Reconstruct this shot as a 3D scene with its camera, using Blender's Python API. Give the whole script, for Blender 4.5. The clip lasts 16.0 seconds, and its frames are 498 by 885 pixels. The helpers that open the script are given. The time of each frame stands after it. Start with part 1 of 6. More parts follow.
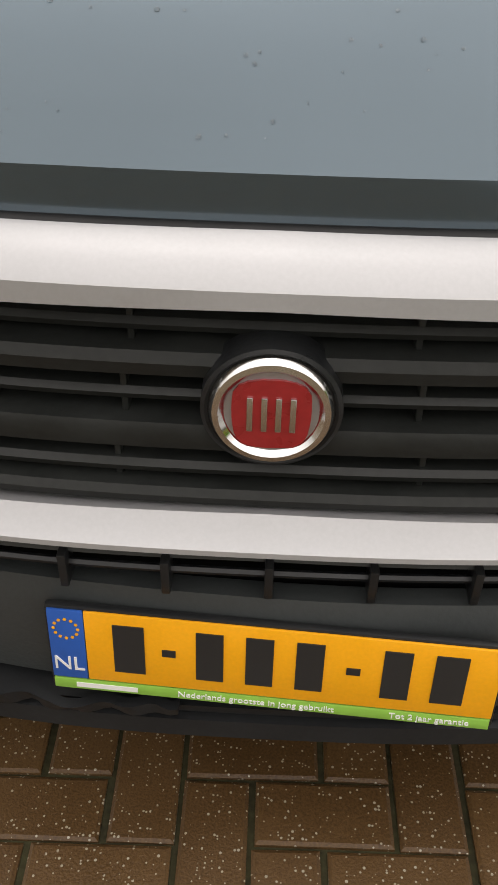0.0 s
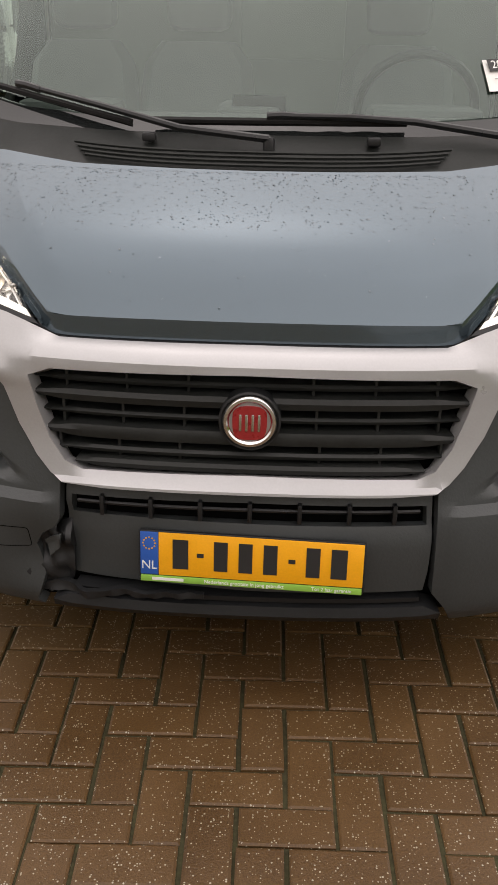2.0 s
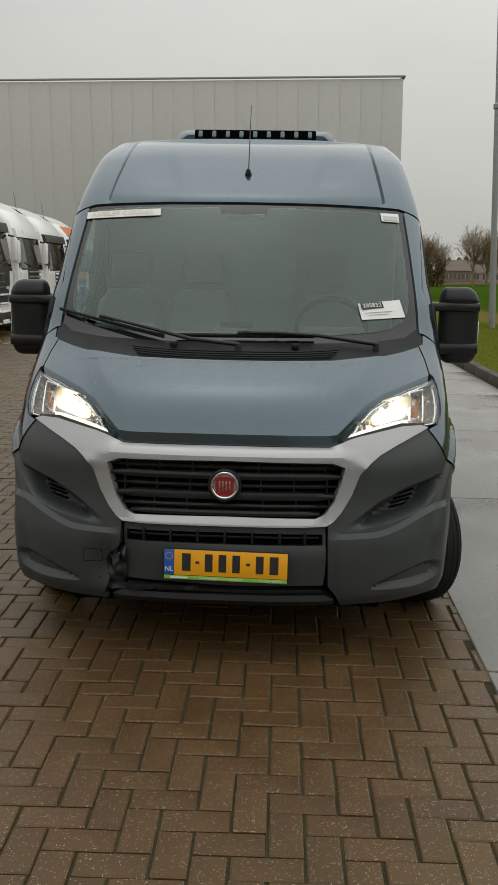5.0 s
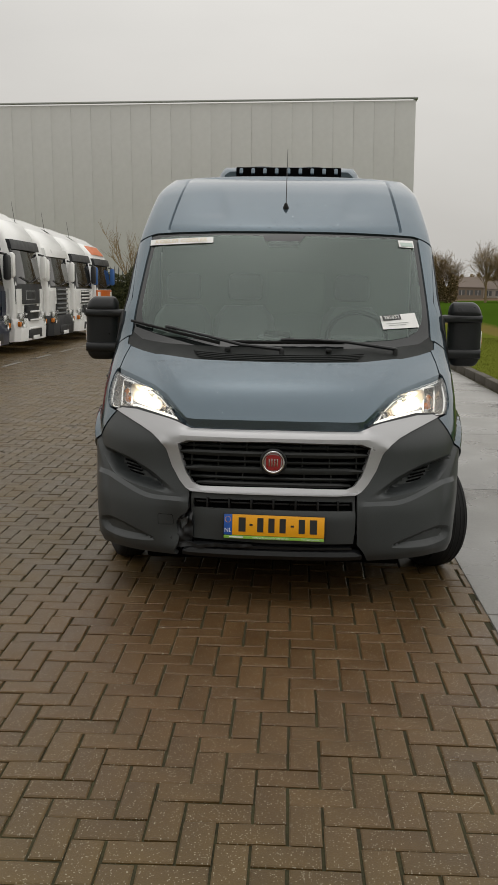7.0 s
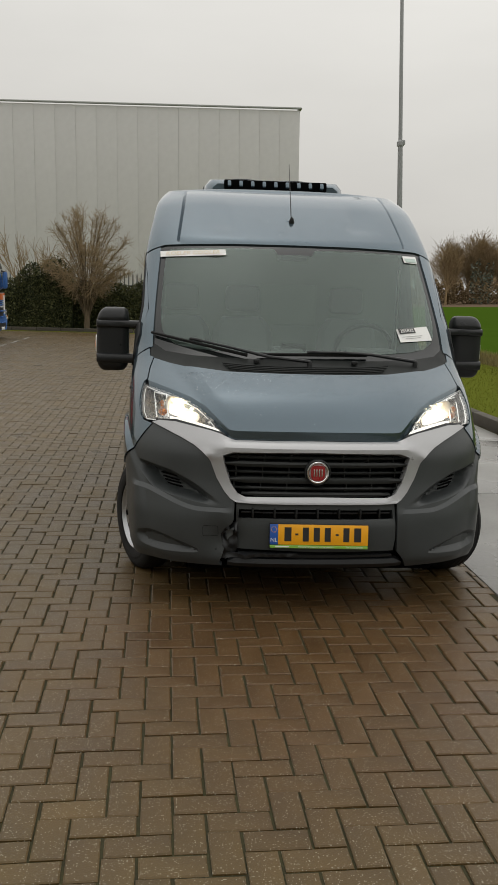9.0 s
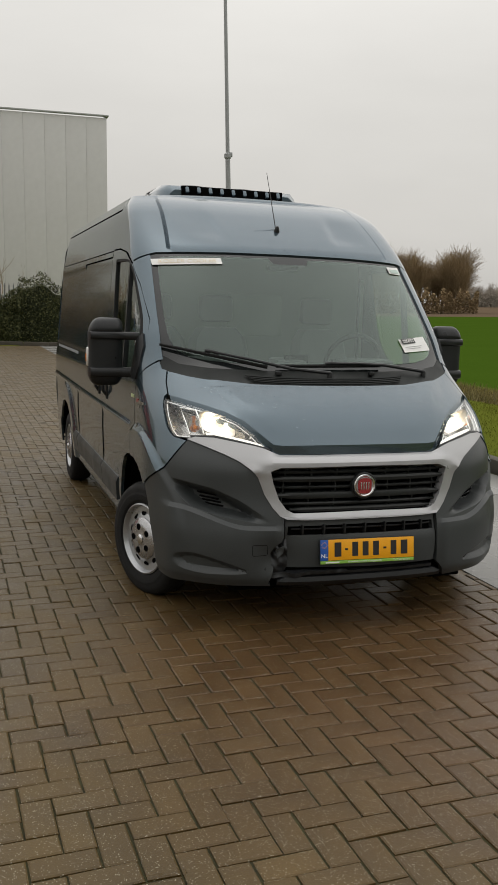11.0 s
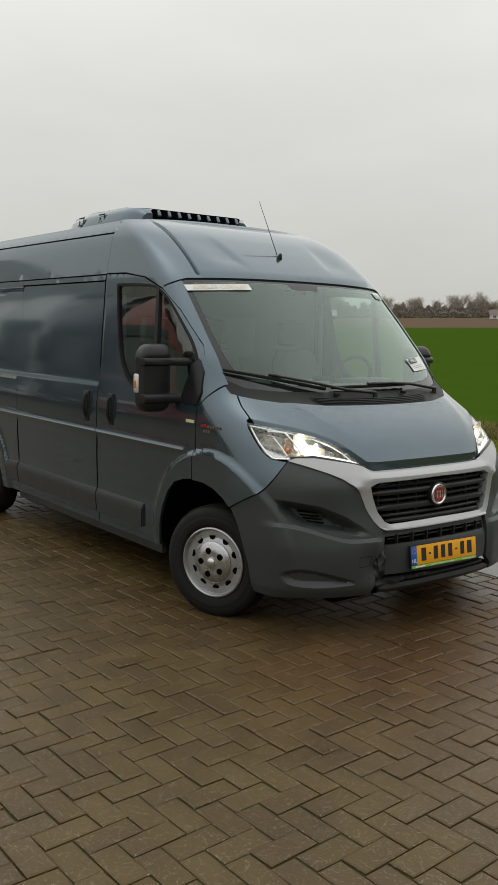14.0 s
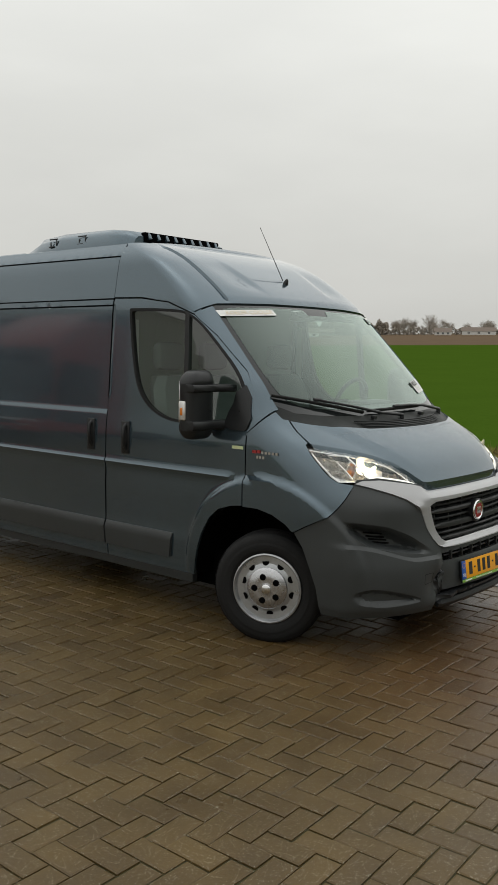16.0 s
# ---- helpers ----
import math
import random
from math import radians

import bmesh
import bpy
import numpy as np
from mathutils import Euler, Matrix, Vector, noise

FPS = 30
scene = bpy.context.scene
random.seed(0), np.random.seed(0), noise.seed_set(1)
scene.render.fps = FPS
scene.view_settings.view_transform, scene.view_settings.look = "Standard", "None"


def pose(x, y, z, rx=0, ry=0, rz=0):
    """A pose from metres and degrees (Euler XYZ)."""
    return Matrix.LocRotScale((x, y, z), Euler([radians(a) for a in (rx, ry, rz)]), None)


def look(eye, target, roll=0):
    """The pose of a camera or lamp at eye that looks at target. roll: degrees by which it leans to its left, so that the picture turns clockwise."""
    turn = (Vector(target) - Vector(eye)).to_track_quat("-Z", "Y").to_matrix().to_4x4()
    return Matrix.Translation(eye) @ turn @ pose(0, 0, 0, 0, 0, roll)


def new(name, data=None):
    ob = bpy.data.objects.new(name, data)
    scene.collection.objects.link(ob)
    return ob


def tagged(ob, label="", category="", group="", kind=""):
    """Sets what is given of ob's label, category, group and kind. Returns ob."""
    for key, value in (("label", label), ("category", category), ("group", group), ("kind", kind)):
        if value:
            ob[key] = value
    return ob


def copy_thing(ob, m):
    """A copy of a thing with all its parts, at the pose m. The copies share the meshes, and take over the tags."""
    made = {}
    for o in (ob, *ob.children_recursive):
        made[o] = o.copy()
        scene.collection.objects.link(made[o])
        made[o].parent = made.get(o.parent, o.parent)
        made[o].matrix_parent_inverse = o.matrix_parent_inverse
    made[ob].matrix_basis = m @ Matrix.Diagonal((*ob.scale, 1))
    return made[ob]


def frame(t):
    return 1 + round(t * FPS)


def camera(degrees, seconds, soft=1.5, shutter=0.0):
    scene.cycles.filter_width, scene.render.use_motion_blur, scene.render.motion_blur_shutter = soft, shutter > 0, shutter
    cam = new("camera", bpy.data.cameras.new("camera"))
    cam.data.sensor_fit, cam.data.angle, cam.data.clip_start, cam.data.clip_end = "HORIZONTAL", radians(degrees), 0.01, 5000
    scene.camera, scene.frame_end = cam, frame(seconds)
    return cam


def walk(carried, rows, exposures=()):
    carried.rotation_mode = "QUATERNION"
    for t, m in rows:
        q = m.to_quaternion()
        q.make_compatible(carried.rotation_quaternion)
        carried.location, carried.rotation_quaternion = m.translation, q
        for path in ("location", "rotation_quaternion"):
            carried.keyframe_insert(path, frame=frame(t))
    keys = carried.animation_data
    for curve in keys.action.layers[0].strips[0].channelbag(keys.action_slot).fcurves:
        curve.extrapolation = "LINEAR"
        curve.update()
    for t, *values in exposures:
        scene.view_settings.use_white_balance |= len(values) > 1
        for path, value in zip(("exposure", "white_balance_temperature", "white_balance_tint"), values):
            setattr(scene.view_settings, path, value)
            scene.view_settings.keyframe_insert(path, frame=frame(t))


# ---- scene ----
cam = camera(31.5, 16.0)
METRES, EYE, TILT, LEAN, TURN = 8.876, 1.5, 0.0, 0.0, 4.5
PATH = [
    (0, (0.001, -0.692, 1.279), (-0.049, 0.865, 0.025), 1.3),
    (0.5, (0.017, -0.911, 1.37), (-0.041, 0.734, 0.233), 1.2),
    (1, (0.062, -1.182, 1.417), (0.001, 0.541, 0.404), 1.2),
    (1.5, (0.058, -1.484, 1.474), (0.007, 0.287, 0.547), 1.2),
    (2, (0.052, -1.81, 1.538), (-0.001, 0.009, 0.709), 1.2),
    (2.5, (0.102, -2.079, 1.555), (0.054, -0.217, 0.827), 1.1),
    (3, (0.124, -2.365, 1.583), (0.071, -0.469, 0.949), 1.2),
    (3.5, (0.129, -2.674, 1.6), (0.071, -0.747, 1.068), 1.1),
    (4, (0.146, -2.971, 1.624), (0.086, -1.025, 1.165), 1.1),
    (4.2, (0.17, -3.096, 1.643), (0.107, -1.145, 1.204), 1.1),
    (6.3, (0.283, -4.227, 1.64), (0.177, -2.259, 1.299), 0.8),
    (6.5, (0.249, -4.302, 1.646), (0.141, -2.335, 1.304), 0.8),
    (7, (0.125, -4.478, 1.644), (0.014, -2.511, 1.302), 0.9),
    (7.5, (-0.016, -4.563, 1.663), (-0.123, -2.595, 1.323), 1.0),
    (8, (-0.19, -4.543, 1.645), (-0.287, -2.574, 1.307), 1.0),
    (8.5, (-0.415, -4.53, 1.673), (-0.407, -2.558, 1.339), 1.4),
    (9, (-0.765, -4.538, 1.677), (-0.594, -2.572, 1.35), 1.6),
    (9.5, (-1.091, -4.496, 1.667), (-0.782, -2.547, 1.344), 1.5),
    (9.7, (-1.216, -4.452, 1.654), (-0.879, -2.507, 1.333), 1.5),
    (12, (-2.627, -3.875, 1.645), (-1.769, -2.09, 1.37), 1.7),
    (12.5, (-2.956, -3.765, 1.675), (-2.007, -2.026, 1.402), 1.6),
    (13, (-3.249, -3.604, 1.641), (-2.2, -1.923, 1.373), 1.5),
    (13.5, (-3.569, -3.437, 1.646), (-2.43, -1.814, 1.389), 1.4),
    (14, (-3.913, -3.311, 1.673), (-2.707, -1.735, 1.422), 1.2),
    (14.5, (-4.202, -3.073, 1.64), (-2.901, -1.572, 1.41), 1.1),
    (15, (-4.455, -2.862, 1.668), (-3.103, -1.404, 1.451), 1.0),
    (15.5, (-4.734, -2.63, 1.705), (-3.319, -1.232, 1.494), 0.9),
    (16, (-4.93, -2.354, 1.693), (-3.411, -1.068, 1.49), 0.8),
]
walk(cam, [(t, look(eye, target, roll)) for t, eye, target, roll in PATH],
     ((0, .72, 6900, 14), (1.5, .70, 6950, 17), (2.5, .42, 7050, 20), (3.3, 0, 6650, 9), (4.2, -.10, 6500, 6), (6.3, .0, 6650, 10), (9.7, .02, 6650, 9), (12, .03, 6600, 10), (13, .02, 6550, 7), (16, .02, 6500, 7)))

# ---- world, sun ----
world = bpy.data.worlds.new("overcast_sky")
scene.world = world
world.use_nodes = True
wn, wl = world.node_tree.nodes, world.node_tree.links
wn.clear()
w_out = wn.new("ShaderNodeOutputWorld")
w_bg = wn.new("ShaderNodeBackground")
w_sky = wn.new("ShaderNodeTexSky")
w_sky.sky_type, w_sky.sun_disc = "NISHITA", False
w_sky.sun_elevation, w_sky.sun_rotation = radians(78), radians(-22)
w_sky.dust_density, w_sky.air_density = 6.0, 1.5
w_hsv = wn.new("ShaderNodeHueSaturation")
w_hsv.inputs["Saturation"].default_value = 0.12
w_hsv.inputs["Value"].default_value = 0.02
w_co = wn.new("ShaderNodeTexCoord")
w_sep = wn.new("ShaderNodeSeparateXYZ")
w_ramp = wn.new("ShaderNodeValToRGB")
w_ramp.color_ramp.elements[0].position, w_ramp.color_ramp.elements[0].color = 0.0, (0.445, 0.437, 0.42, 1)
w_ramp.color_ramp.elements[1].position, w_ramp.color_ramp.elements[1].color = 1.0, (0.95, 0.95, 0.955, 1)
w_mid = w_ramp.color_ramp.elements.new(0.22)
w_mid.color = (0.560, 0.552, 0.532, 1)
w_high = w_ramp.color_ramp.elements.new(0.36)
w_high.color = (0.655, 0.648, 0.628, 1)
w_top = w_ramp.color_ramp.elements.new(0.6)
w_top.color = (0.86, 0.857, 0.845, 1)
w_noise = wn.new("ShaderNodeTexNoise")
w_noise.inputs["Scale"].default_value, w_noise.inputs["Detail"].default_value = 2.2, 6
w_map = wn.new("ShaderNodeMapping")
w_map.inputs["Scale"].default_value = (1, 1, 3)
w_nr = wn.new("ShaderNodeMapRange")
w_nr.inputs[1].default_value, w_nr.inputs[2].default_value = 0.3, 0.7
w_nr.inputs[3].default_value, w_nr.inputs[4].default_value = 0.93, 1.07
w_mul = wn.new("ShaderNodeVectorMath")
w_mul.operation = "SCALE"
w_add = wn.new("ShaderNodeVectorMath")
w_add.operation = "ADD"
wl.new(w_co.outputs["Generated"], w_sep.inputs[0])
wl.new(w_sep.outputs["Z"], w_ramp.inputs[0])
wl.new(w_co.outputs["Generated"], w_map.inputs[0])
wl.new(w_map.outputs[0], w_noise.inputs["Vector"])
wl.new(w_noise.outputs["Fac"], w_nr.inputs[0])
wl.new(w_ramp.outputs[0], w_mul.inputs[0])
w_side, w_lit = wn.new("ShaderNodeVectorMath"), wn.new("ShaderNodeMath")
w_side.operation, w_side.inputs[1].default_value = "DOT_PRODUCT", (0.21, 0.06, 0)
w_lit.operation = "MULTIPLY_ADD"
wl.new(w_co.outputs["Generated"], w_side.inputs[0])
wl.new(w_side.outputs["Value"], w_lit.inputs[0])
wl.new(w_nr.outputs[0], w_lit.inputs[1])
wl.new(w_nr.outputs[0], w_lit.inputs[2])
wl.new(w_lit.outputs[0], w_mul.inputs["Scale"])
wl.new(w_sky.outputs[0], w_hsv.inputs["Color"])
wl.new(w_hsv.outputs[0], w_add.inputs[0])
wl.new(w_mul.outputs[0], w_add.inputs[1])
wl.new(w_add.outputs[0], w_bg.inputs["Color"])
wl.new(w_bg.outputs[0], w_out.inputs[0])
w_bg.inputs["Strength"].default_value = 1.0
sun = new("sun", bpy.data.lights.new("sun", "SUN"))
sun.data.energy, sun.data.angle, sun.data.color = 0.5, radians(175), (1.0, 0.97, 0.92)
sun.matrix_world = look((-2, 5, 26), (0, 0, 0))

# ---- materials ----
def mat(name, base, rough=0.5, metal=0.0, vary=0.15, scale=6.0, fine=80.0, bump=0.0, tint=None, rough_vary=0.1, coat=0.0,
        spec=0.5, island=0.0, objrand=0.0, fine_mix=0.5):
    """A surface with colour and gloss varied at two scales, and fine relief."""
    m = bpy.data.materials.new(name)
    m.use_nodes = True
    n, l = m.node_tree.nodes, m.node_tree.links
    b = n["Principled BSDF"]
    co = n.new("ShaderNodeTexCoord")
    big, small = n.new("ShaderNodeTexNoise"), n.new("ShaderNodeTexNoise")
    big.inputs["Scale"].default_value, big.inputs["Detail"].default_value = scale, 5
    small.inputs["Scale"].default_value, small.inputs["Detail"].default_value = fine, 3
    for t in (big, small):
        l.new(co.outputs["Object"], t.inputs["Vector"])
    mixn = n.new("ShaderNodeMix")
    mixn.inputs[0].default_value = fine_mix
    l.new(big.outputs["Fac"], mixn.inputs[2])
    l.new(small.outputs["Fac"], mixn.inputs[3])
    value = mixn.outputs[0]
    for kind, amount in (("Object Info", objrand), ("Geometry", island)):
        if amount:
            src = n.new("ShaderNodeObjectInfo") if kind == "Object Info" else n.new("ShaderNodeNewGeometry")
            ma = n.new("ShaderNodeMath")
            ma.operation = "MULTIPLY_ADD"
            l.new(src.outputs["Random" if kind == "Object Info" else "Random Per Island"], ma.inputs[0])
            ma.inputs[1].default_value = amount
            sub = n.new("ShaderNodeMath")
            sub.operation = "SUBTRACT"
            l.new(value, ma.inputs[2])
            l.new(ma.outputs[0], sub.inputs[0])
            sub.inputs[1].default_value = amount / 2
            value = sub.outputs[0]
    ramp = n.new("ShaderNodeValToRGB")
    lo = tuple(c * (1 - vary) for c in base)
    hi = tuple(min(1, c * (1 + vary)) for c in (tint or base))
    ramp.color_ramp.elements[0].position, ramp.color_ramp.elements[0].color = 0.25, (*lo, 1)
    ramp.color_ramp.elements[1].position, ramp.color_ramp.elements[1].color = 0.75, (*hi, 1)
    l.new(value, ramp.inputs[0])
    l.new(ramp.outputs[0], b.inputs["Base Color"])
    rr = n.new("ShaderNodeMapRange")
    rr.inputs[1].default_value, rr.inputs[2].default_value = 0.3, 0.7
    rr.inputs[3].default_value, rr.inputs[4].default_value = max(0.02, rough - rough_vary), min(1, rough + rough_vary)
    l.new(big.outputs["Fac"], rr.inputs[0])
    l.new(rr.outputs[0], b.inputs["Roughness"])
    b.inputs["Metallic"].default_value = metal
    b.inputs["Coat Weight"].default_value = coat
    b.inputs["Coat Roughness"].default_value = 0.06
    b.inputs["Specular IOR Level"].default_value = spec
    if bump:
        bp = n.new("ShaderNodeBump")
        bp.inputs["Strength"].default_value, bp.inputs["Distance"].default_value = min(1, bump), 0.004
        l.new(small.outputs["Fac"], bp.inputs["Height"])
        l.new(bp.outputs[0], b.inputs["Normal"])
    return m


def glass(name, tint=(0.75, 0.85, 0.8), through_mix=0.0, rise=5):
    """Thin pane: clear tinted body, mirror gloss by Fresnel."""
    m = bpy.data.materials.new(name)
    m.use_nodes = True
    n, l = m.node_tree.nodes, m.node_tree.links
    n.clear()
    out, mix = n.new("ShaderNodeOutputMaterial"), n.new("ShaderNodeMixShader")
    tr, gl, fr = n.new("ShaderNodeBsdfTransparent"), n.new("ShaderNodeBsdfGlossy"), n.new("ShaderNodeLayerWeight")
    tr.inputs[0].default_value = (*tint, 1)
    gl.inputs["Roughness"].default_value = 0.015
    gl.inputs["Color"].default_value = (0.87, 1.0, 0.94, 1) if rise == 3 else (1, 1, 1, 1)
    fr.inputs[0].default_value = 0.5
    pw = n.new("ShaderNodeMath")
    pw.operation, pw.inputs[1].default_value = "POWER", rise
    l.new(fr.outputs["Facing"], pw.inputs[0])
    ma = n.new("ShaderNodeMath")
    ma.operation, ma.inputs[1].default_value, ma.inputs[2].default_value = "MULTIPLY_ADD", 0.92, 0.045 + through_mix
    l.new(pw.outputs[0], ma.inputs[0])
    l.new(ma.outputs[0], mix.inputs[0])
    l.new(tr.outputs[0], mix.inputs[1])
    l.new(gl.outputs[0], mix.inputs[2])
    l.new(mix.outputs[0], out.inputs[0])
    return m


def glow(name, colour, strength):
    m = bpy.data.materials.new(name)
    m.use_nodes = True
    b = m.node_tree.nodes["Principled BSDF"]
    b.inputs["Base Color"].default_value = (*colour, 1)
    b.inputs["Emission Color"].default_value = (*colour, 1)
    b.inputs["Emission Strength"].default_value = strength
    return m


PAINT = mat("slate_blue_metallic_paint", (0.079, 0.113, 0.136), 0.19, 0.66, 0.06, 3.0, 400, coat=1.0, rough_vary=0.02)
PAINT.node_tree.nodes["Principled BSDF"].inputs["Coat IOR"].default_value = 1.52
PAINT.node_tree.nodes["Principled BSDF"].inputs["Specular Tint"].default_value = (0.42, 0.48, 0.54, 1)
PLASTIC = mat("dark_grey_bumper_plastic", (0.040, 0.0445, 0.045), 0.40, 0, 0.16, 5, 160, bump=0.12, rough_vary=0.08, spec=0.45)
BLACK = mat("black_plastic", (0.013, 0.014, 0.015), 0.36, 0, 0.25, 8, 120, bump=0.1, spec=0.4)
SLAT = mat("dusty_grille_plastic", (0.014, 0.0155, 0.0145), 0.5, 0, 0.4, 14, 90, bump=0.1, spec=0.35)
# near-black, no gloss: shade of openings, gaps and underparts put into the colour
DEEP_BLACK = mat("cavity_shade_black", (0.004, 0.004, 0.004), 0.9, 0, 0.2, spec=0.0)
RUBBER = mat("tyre_rubber", (0.013, 0.013, 0.013), 0.7, 0, 0.3, 12, 90, bump=0.3, spec=0.25)
FRIT = mat("black_glass_border", (0.012, 0.014, 0.014), 0.05, 0, 0.1, rough_vary=0.02, spec=0.55)
SILVER = mat("silver_painted_plastic", (0.405, 0.405, 0.41), 0.36, 0.45, 0.06, 4, 200, coat=0.4)
HUB = mat("dull_hub_steel", (0.50, 0.50, 0.51), 0.24, 0.9, 0.12, 20, 90)
CHROME = mat("chrome", (0.75, 0.75, 0.75), 0.12, 1.0, 0.05, 6, 60)
STEEL = mat("wheel_silver", (0.45, 0.46, 0.47), 0.36, 0.75, 0.15, 14, 120, bump=0.06)
GLASS = glass("windscreen_glass", (0.62, 0.71, 0.66), 0.020, 3)
SIDE_GLASS = glass("side_window_glass", (0.66, 0.78, 0.72), 0.06)
LENS = glass("headlamp_lens", (0.95, 0.96, 0.96), 0.0)
CLEAR_AMBER = mat("amber_lens", (0.65, 0.20, 0.03), 0.2, 0, 0.1)
REFLECTOR = mat("headlamp_reflector", (0.80, 0.79, 0.77), 0.46, 0.95, 0.08, 30, 90)
HOUSING = mat("headlamp_silver_housing", (0.66, 0.65, 0.63), 0.22, 0.9, 0.06, 30, 70, bump=0.04)
LAMP_CHROME = mat("headlamp_chrome", (0.85, 0.84, 0.82), 0.16, 1.0, 0.04, 40, 90, bump=0.08)
BULB = glow("lit_bulb", (1.0, 0.80, 0.52), 120)
SMOKED = mat("smoked_lamp_plastic", (0.10, 0.095, 0.09), 0.3, 0.5, 0.3, 40, 90, bump=0.3)
DRL = glow("daylight_strip", (1.0, 0.97, 0.9), 0.45)
WHITE = mat("white_label", (0.78, 0.78, 0.76), 0.5, 0, 0.04)
INK = mat("black_ink", (0.02, 0.02, 0.02), 0.5, 0, 0.1)
YELLOW = mat("yellow_plate", (0.90, 0.40, 0.010), 0.38, 0, 0.08, 25, 200)
EU_BLUE = mat("blue_plate_band", (0.02, 0.10, 0.42), 0.4, 0, 0.1)
LIME = mat("green_slogan_strip", (0.24, 0.48, 0.07), 0.4, 0, 0.1)
RED = mat("red_enamel", (0.30, 0.018, 0.02), 0.3, 0, 0.2, 30, 120, coat=0.5)
ORANGE_INK = mat("faded_orange_print", (0.70, 0.60, 0.44), 0.5, 0, 0.1)
SEAT = mat("grey_seat_cloth", (0.15, 0.155, 0.155), 0.9, 0, 0.15, 6, 20, spec=0.1)
SCUT = mat("black_scuttle_plastic", (0.015, 0.017, 0.016), 0.5, 0, 0.3, 8, 120, spec=0.22)
DASH = mat("grey_dashboard_plastic", (0.09, 0.093, 0.095), 0.6, 0, 0.2, 10, 100)
LINER = mat("pale_cab_lining", (0.62, 0.63, 0.60), 0.8, 0, 0.1)
BULKHEAD = mat("cab_bulkhead", (0.26, 0.28, 0.26), 0.6, 0, 0.1)
WATER = bpy.data.materials.new("water_drop")
WATER.use_nodes = True
wb = WATER.node_tree.nodes["Principled BSDF"]
wb.inputs["Transmission Weight"].default_value, wb.inputs["IOR"].default_value, wb.inputs["Roughness"].default_value = 1.0, 1.33, 0.0
BRICK = mat("wet_concrete_paver", (0.066, 0.0388, 0.0116), 0.38, 0, 0.42, 3.0, 260, bump=0.35, spec=0.30, tint=(0.091, 0.0595, 0.0195), rough_vary=0.12, objrand=0.10, island=0.10)
bn, bl = BRICK.node_tree.nodes, BRICK.node_tree.links
chip, chip_co, chip_geo = bn.new("ShaderNodeTexVoronoi"), bn.new("ShaderNodeTexCoord"), bn.new("ShaderNodeNewGeometry")
chip.inputs["Scale"].default_value = 190
bl.new(chip_geo.outputs["Position"], chip.inputs["Vector"])
chip_sep, chip_lt, chip_pick, chip_and, chip_mix = bn.new("ShaderNodeSeparateColor"), bn.new("ShaderNodeMath"), bn.new("ShaderNodeMath"), bn.new("ShaderNodeMath"), bn.new("ShaderNodeMix")
bl.new(chip.outputs["Color"], chip_sep.inputs[0])
chip_lt.operation, chip_lt.inputs[1].default_value = "LESS_THAN", 0.33
chip_pick.operation, chip_pick.inputs[1].default_value = "GREATER_THAN", 0.68
chip_and.operation = "MULTIPLY"
chip_size = bn.new("ShaderNodeMath")
chip_size.operation, chip_size.inputs[1].default_value, chip_size.inputs[2].default_value = "MULTIPLY_ADD", 0.42, 0.02
bl.new(chip_sep.outputs[1], chip_size.inputs[0])
bl.new(chip.outputs["Distance"], chip_lt.inputs[0])
bl.new(chip_size.outputs[0], chip_lt.inputs[1])
bl.new(chip_sep.outputs[0], chip_pick.inputs[0])
bl.new(chip_lt.outputs[0], chip_and.inputs[0])
bl.new(chip_pick.outputs[0], chip_and.inputs[1])
chip_mix.data_type = "RGBA"
chip_fac = bn.new("ShaderNodeMath")
chip_fac.operation, chip_fac.inputs[1].default_value = "MULTIPLY", 0.74
bl.new(chip_and.outputs[0], chip_fac.inputs[0])
bl.new(chip_fac.outputs[0], chip_mix.inputs[0])
base_link = bn["Principled BSDF"].inputs["Base Color"].links[0].from_socket
bl.new(base_link, chip_mix.inputs[6])
chip_mix.inputs[7].default_value = (0.44, 0.41, 0.32, 1)
bl.new(chip_mix.outputs[2], bn["Principled BSDF"].inputs["Base Color"])
# pavers reddened round the van's nose: its warm, glare-free light put into colour
warmlight_off, warmlight_len, warmlight_noise = bn.new("ShaderNodeVectorMath"), bn.new("ShaderNodeVectorMath"), bn.new("ShaderNodeTexNoise")
warmlight_off.operation, warmlight_off.inputs[1].default_value = "ADD", (0, 0.5, 0)
warmlight_len.operation = "LENGTH"
warmlight_noise.inputs["Scale"].default_value, warmlight_noise.inputs["Detail"].default_value = 1.6, 4
warmlight_sum, warmlight_map, warmlight_mix = bn.new("ShaderNodeMath"), bn.new("ShaderNodeMapRange"), bn.new("ShaderNodeMix")
warmlight_sum.operation = "ADD"
warmlight_map.inputs[1].default_value, warmlight_map.inputs[2].default_value = 1.2, 2.5
warmlight_map.inputs[3].default_value, warmlight_map.inputs[4].default_value = 1.0, 0.0
warmlight_mix.data_type, warmlight_mix.blend_type = "RGBA", "MULTIPLY"
warmlight_mix.inputs[7].default_value = (1.02, 0.865, 0.99, 1)
bl.new(chip_geo.outputs["Position"], warmlight_off.inputs[0])
bl.new(warmlight_off.outputs[0], warmlight_len.inputs[0])
bl.new(chip_geo.outputs["Position"], warmlight_noise.inputs["Vector"])
bl.new(warmlight_len.outputs["Value"], warmlight_sum.inputs[0])
bl.new(warmlight_noise.outputs["Fac"], warmlight_sum.inputs[1])
bl.new(warmlight_sum.outputs[0], warmlight_map.inputs[0])
bl.new(warmlight_map.outputs[0], warmlight_mix.inputs[0])
bl.new(base_link, warmlight_mix.inputs[6])
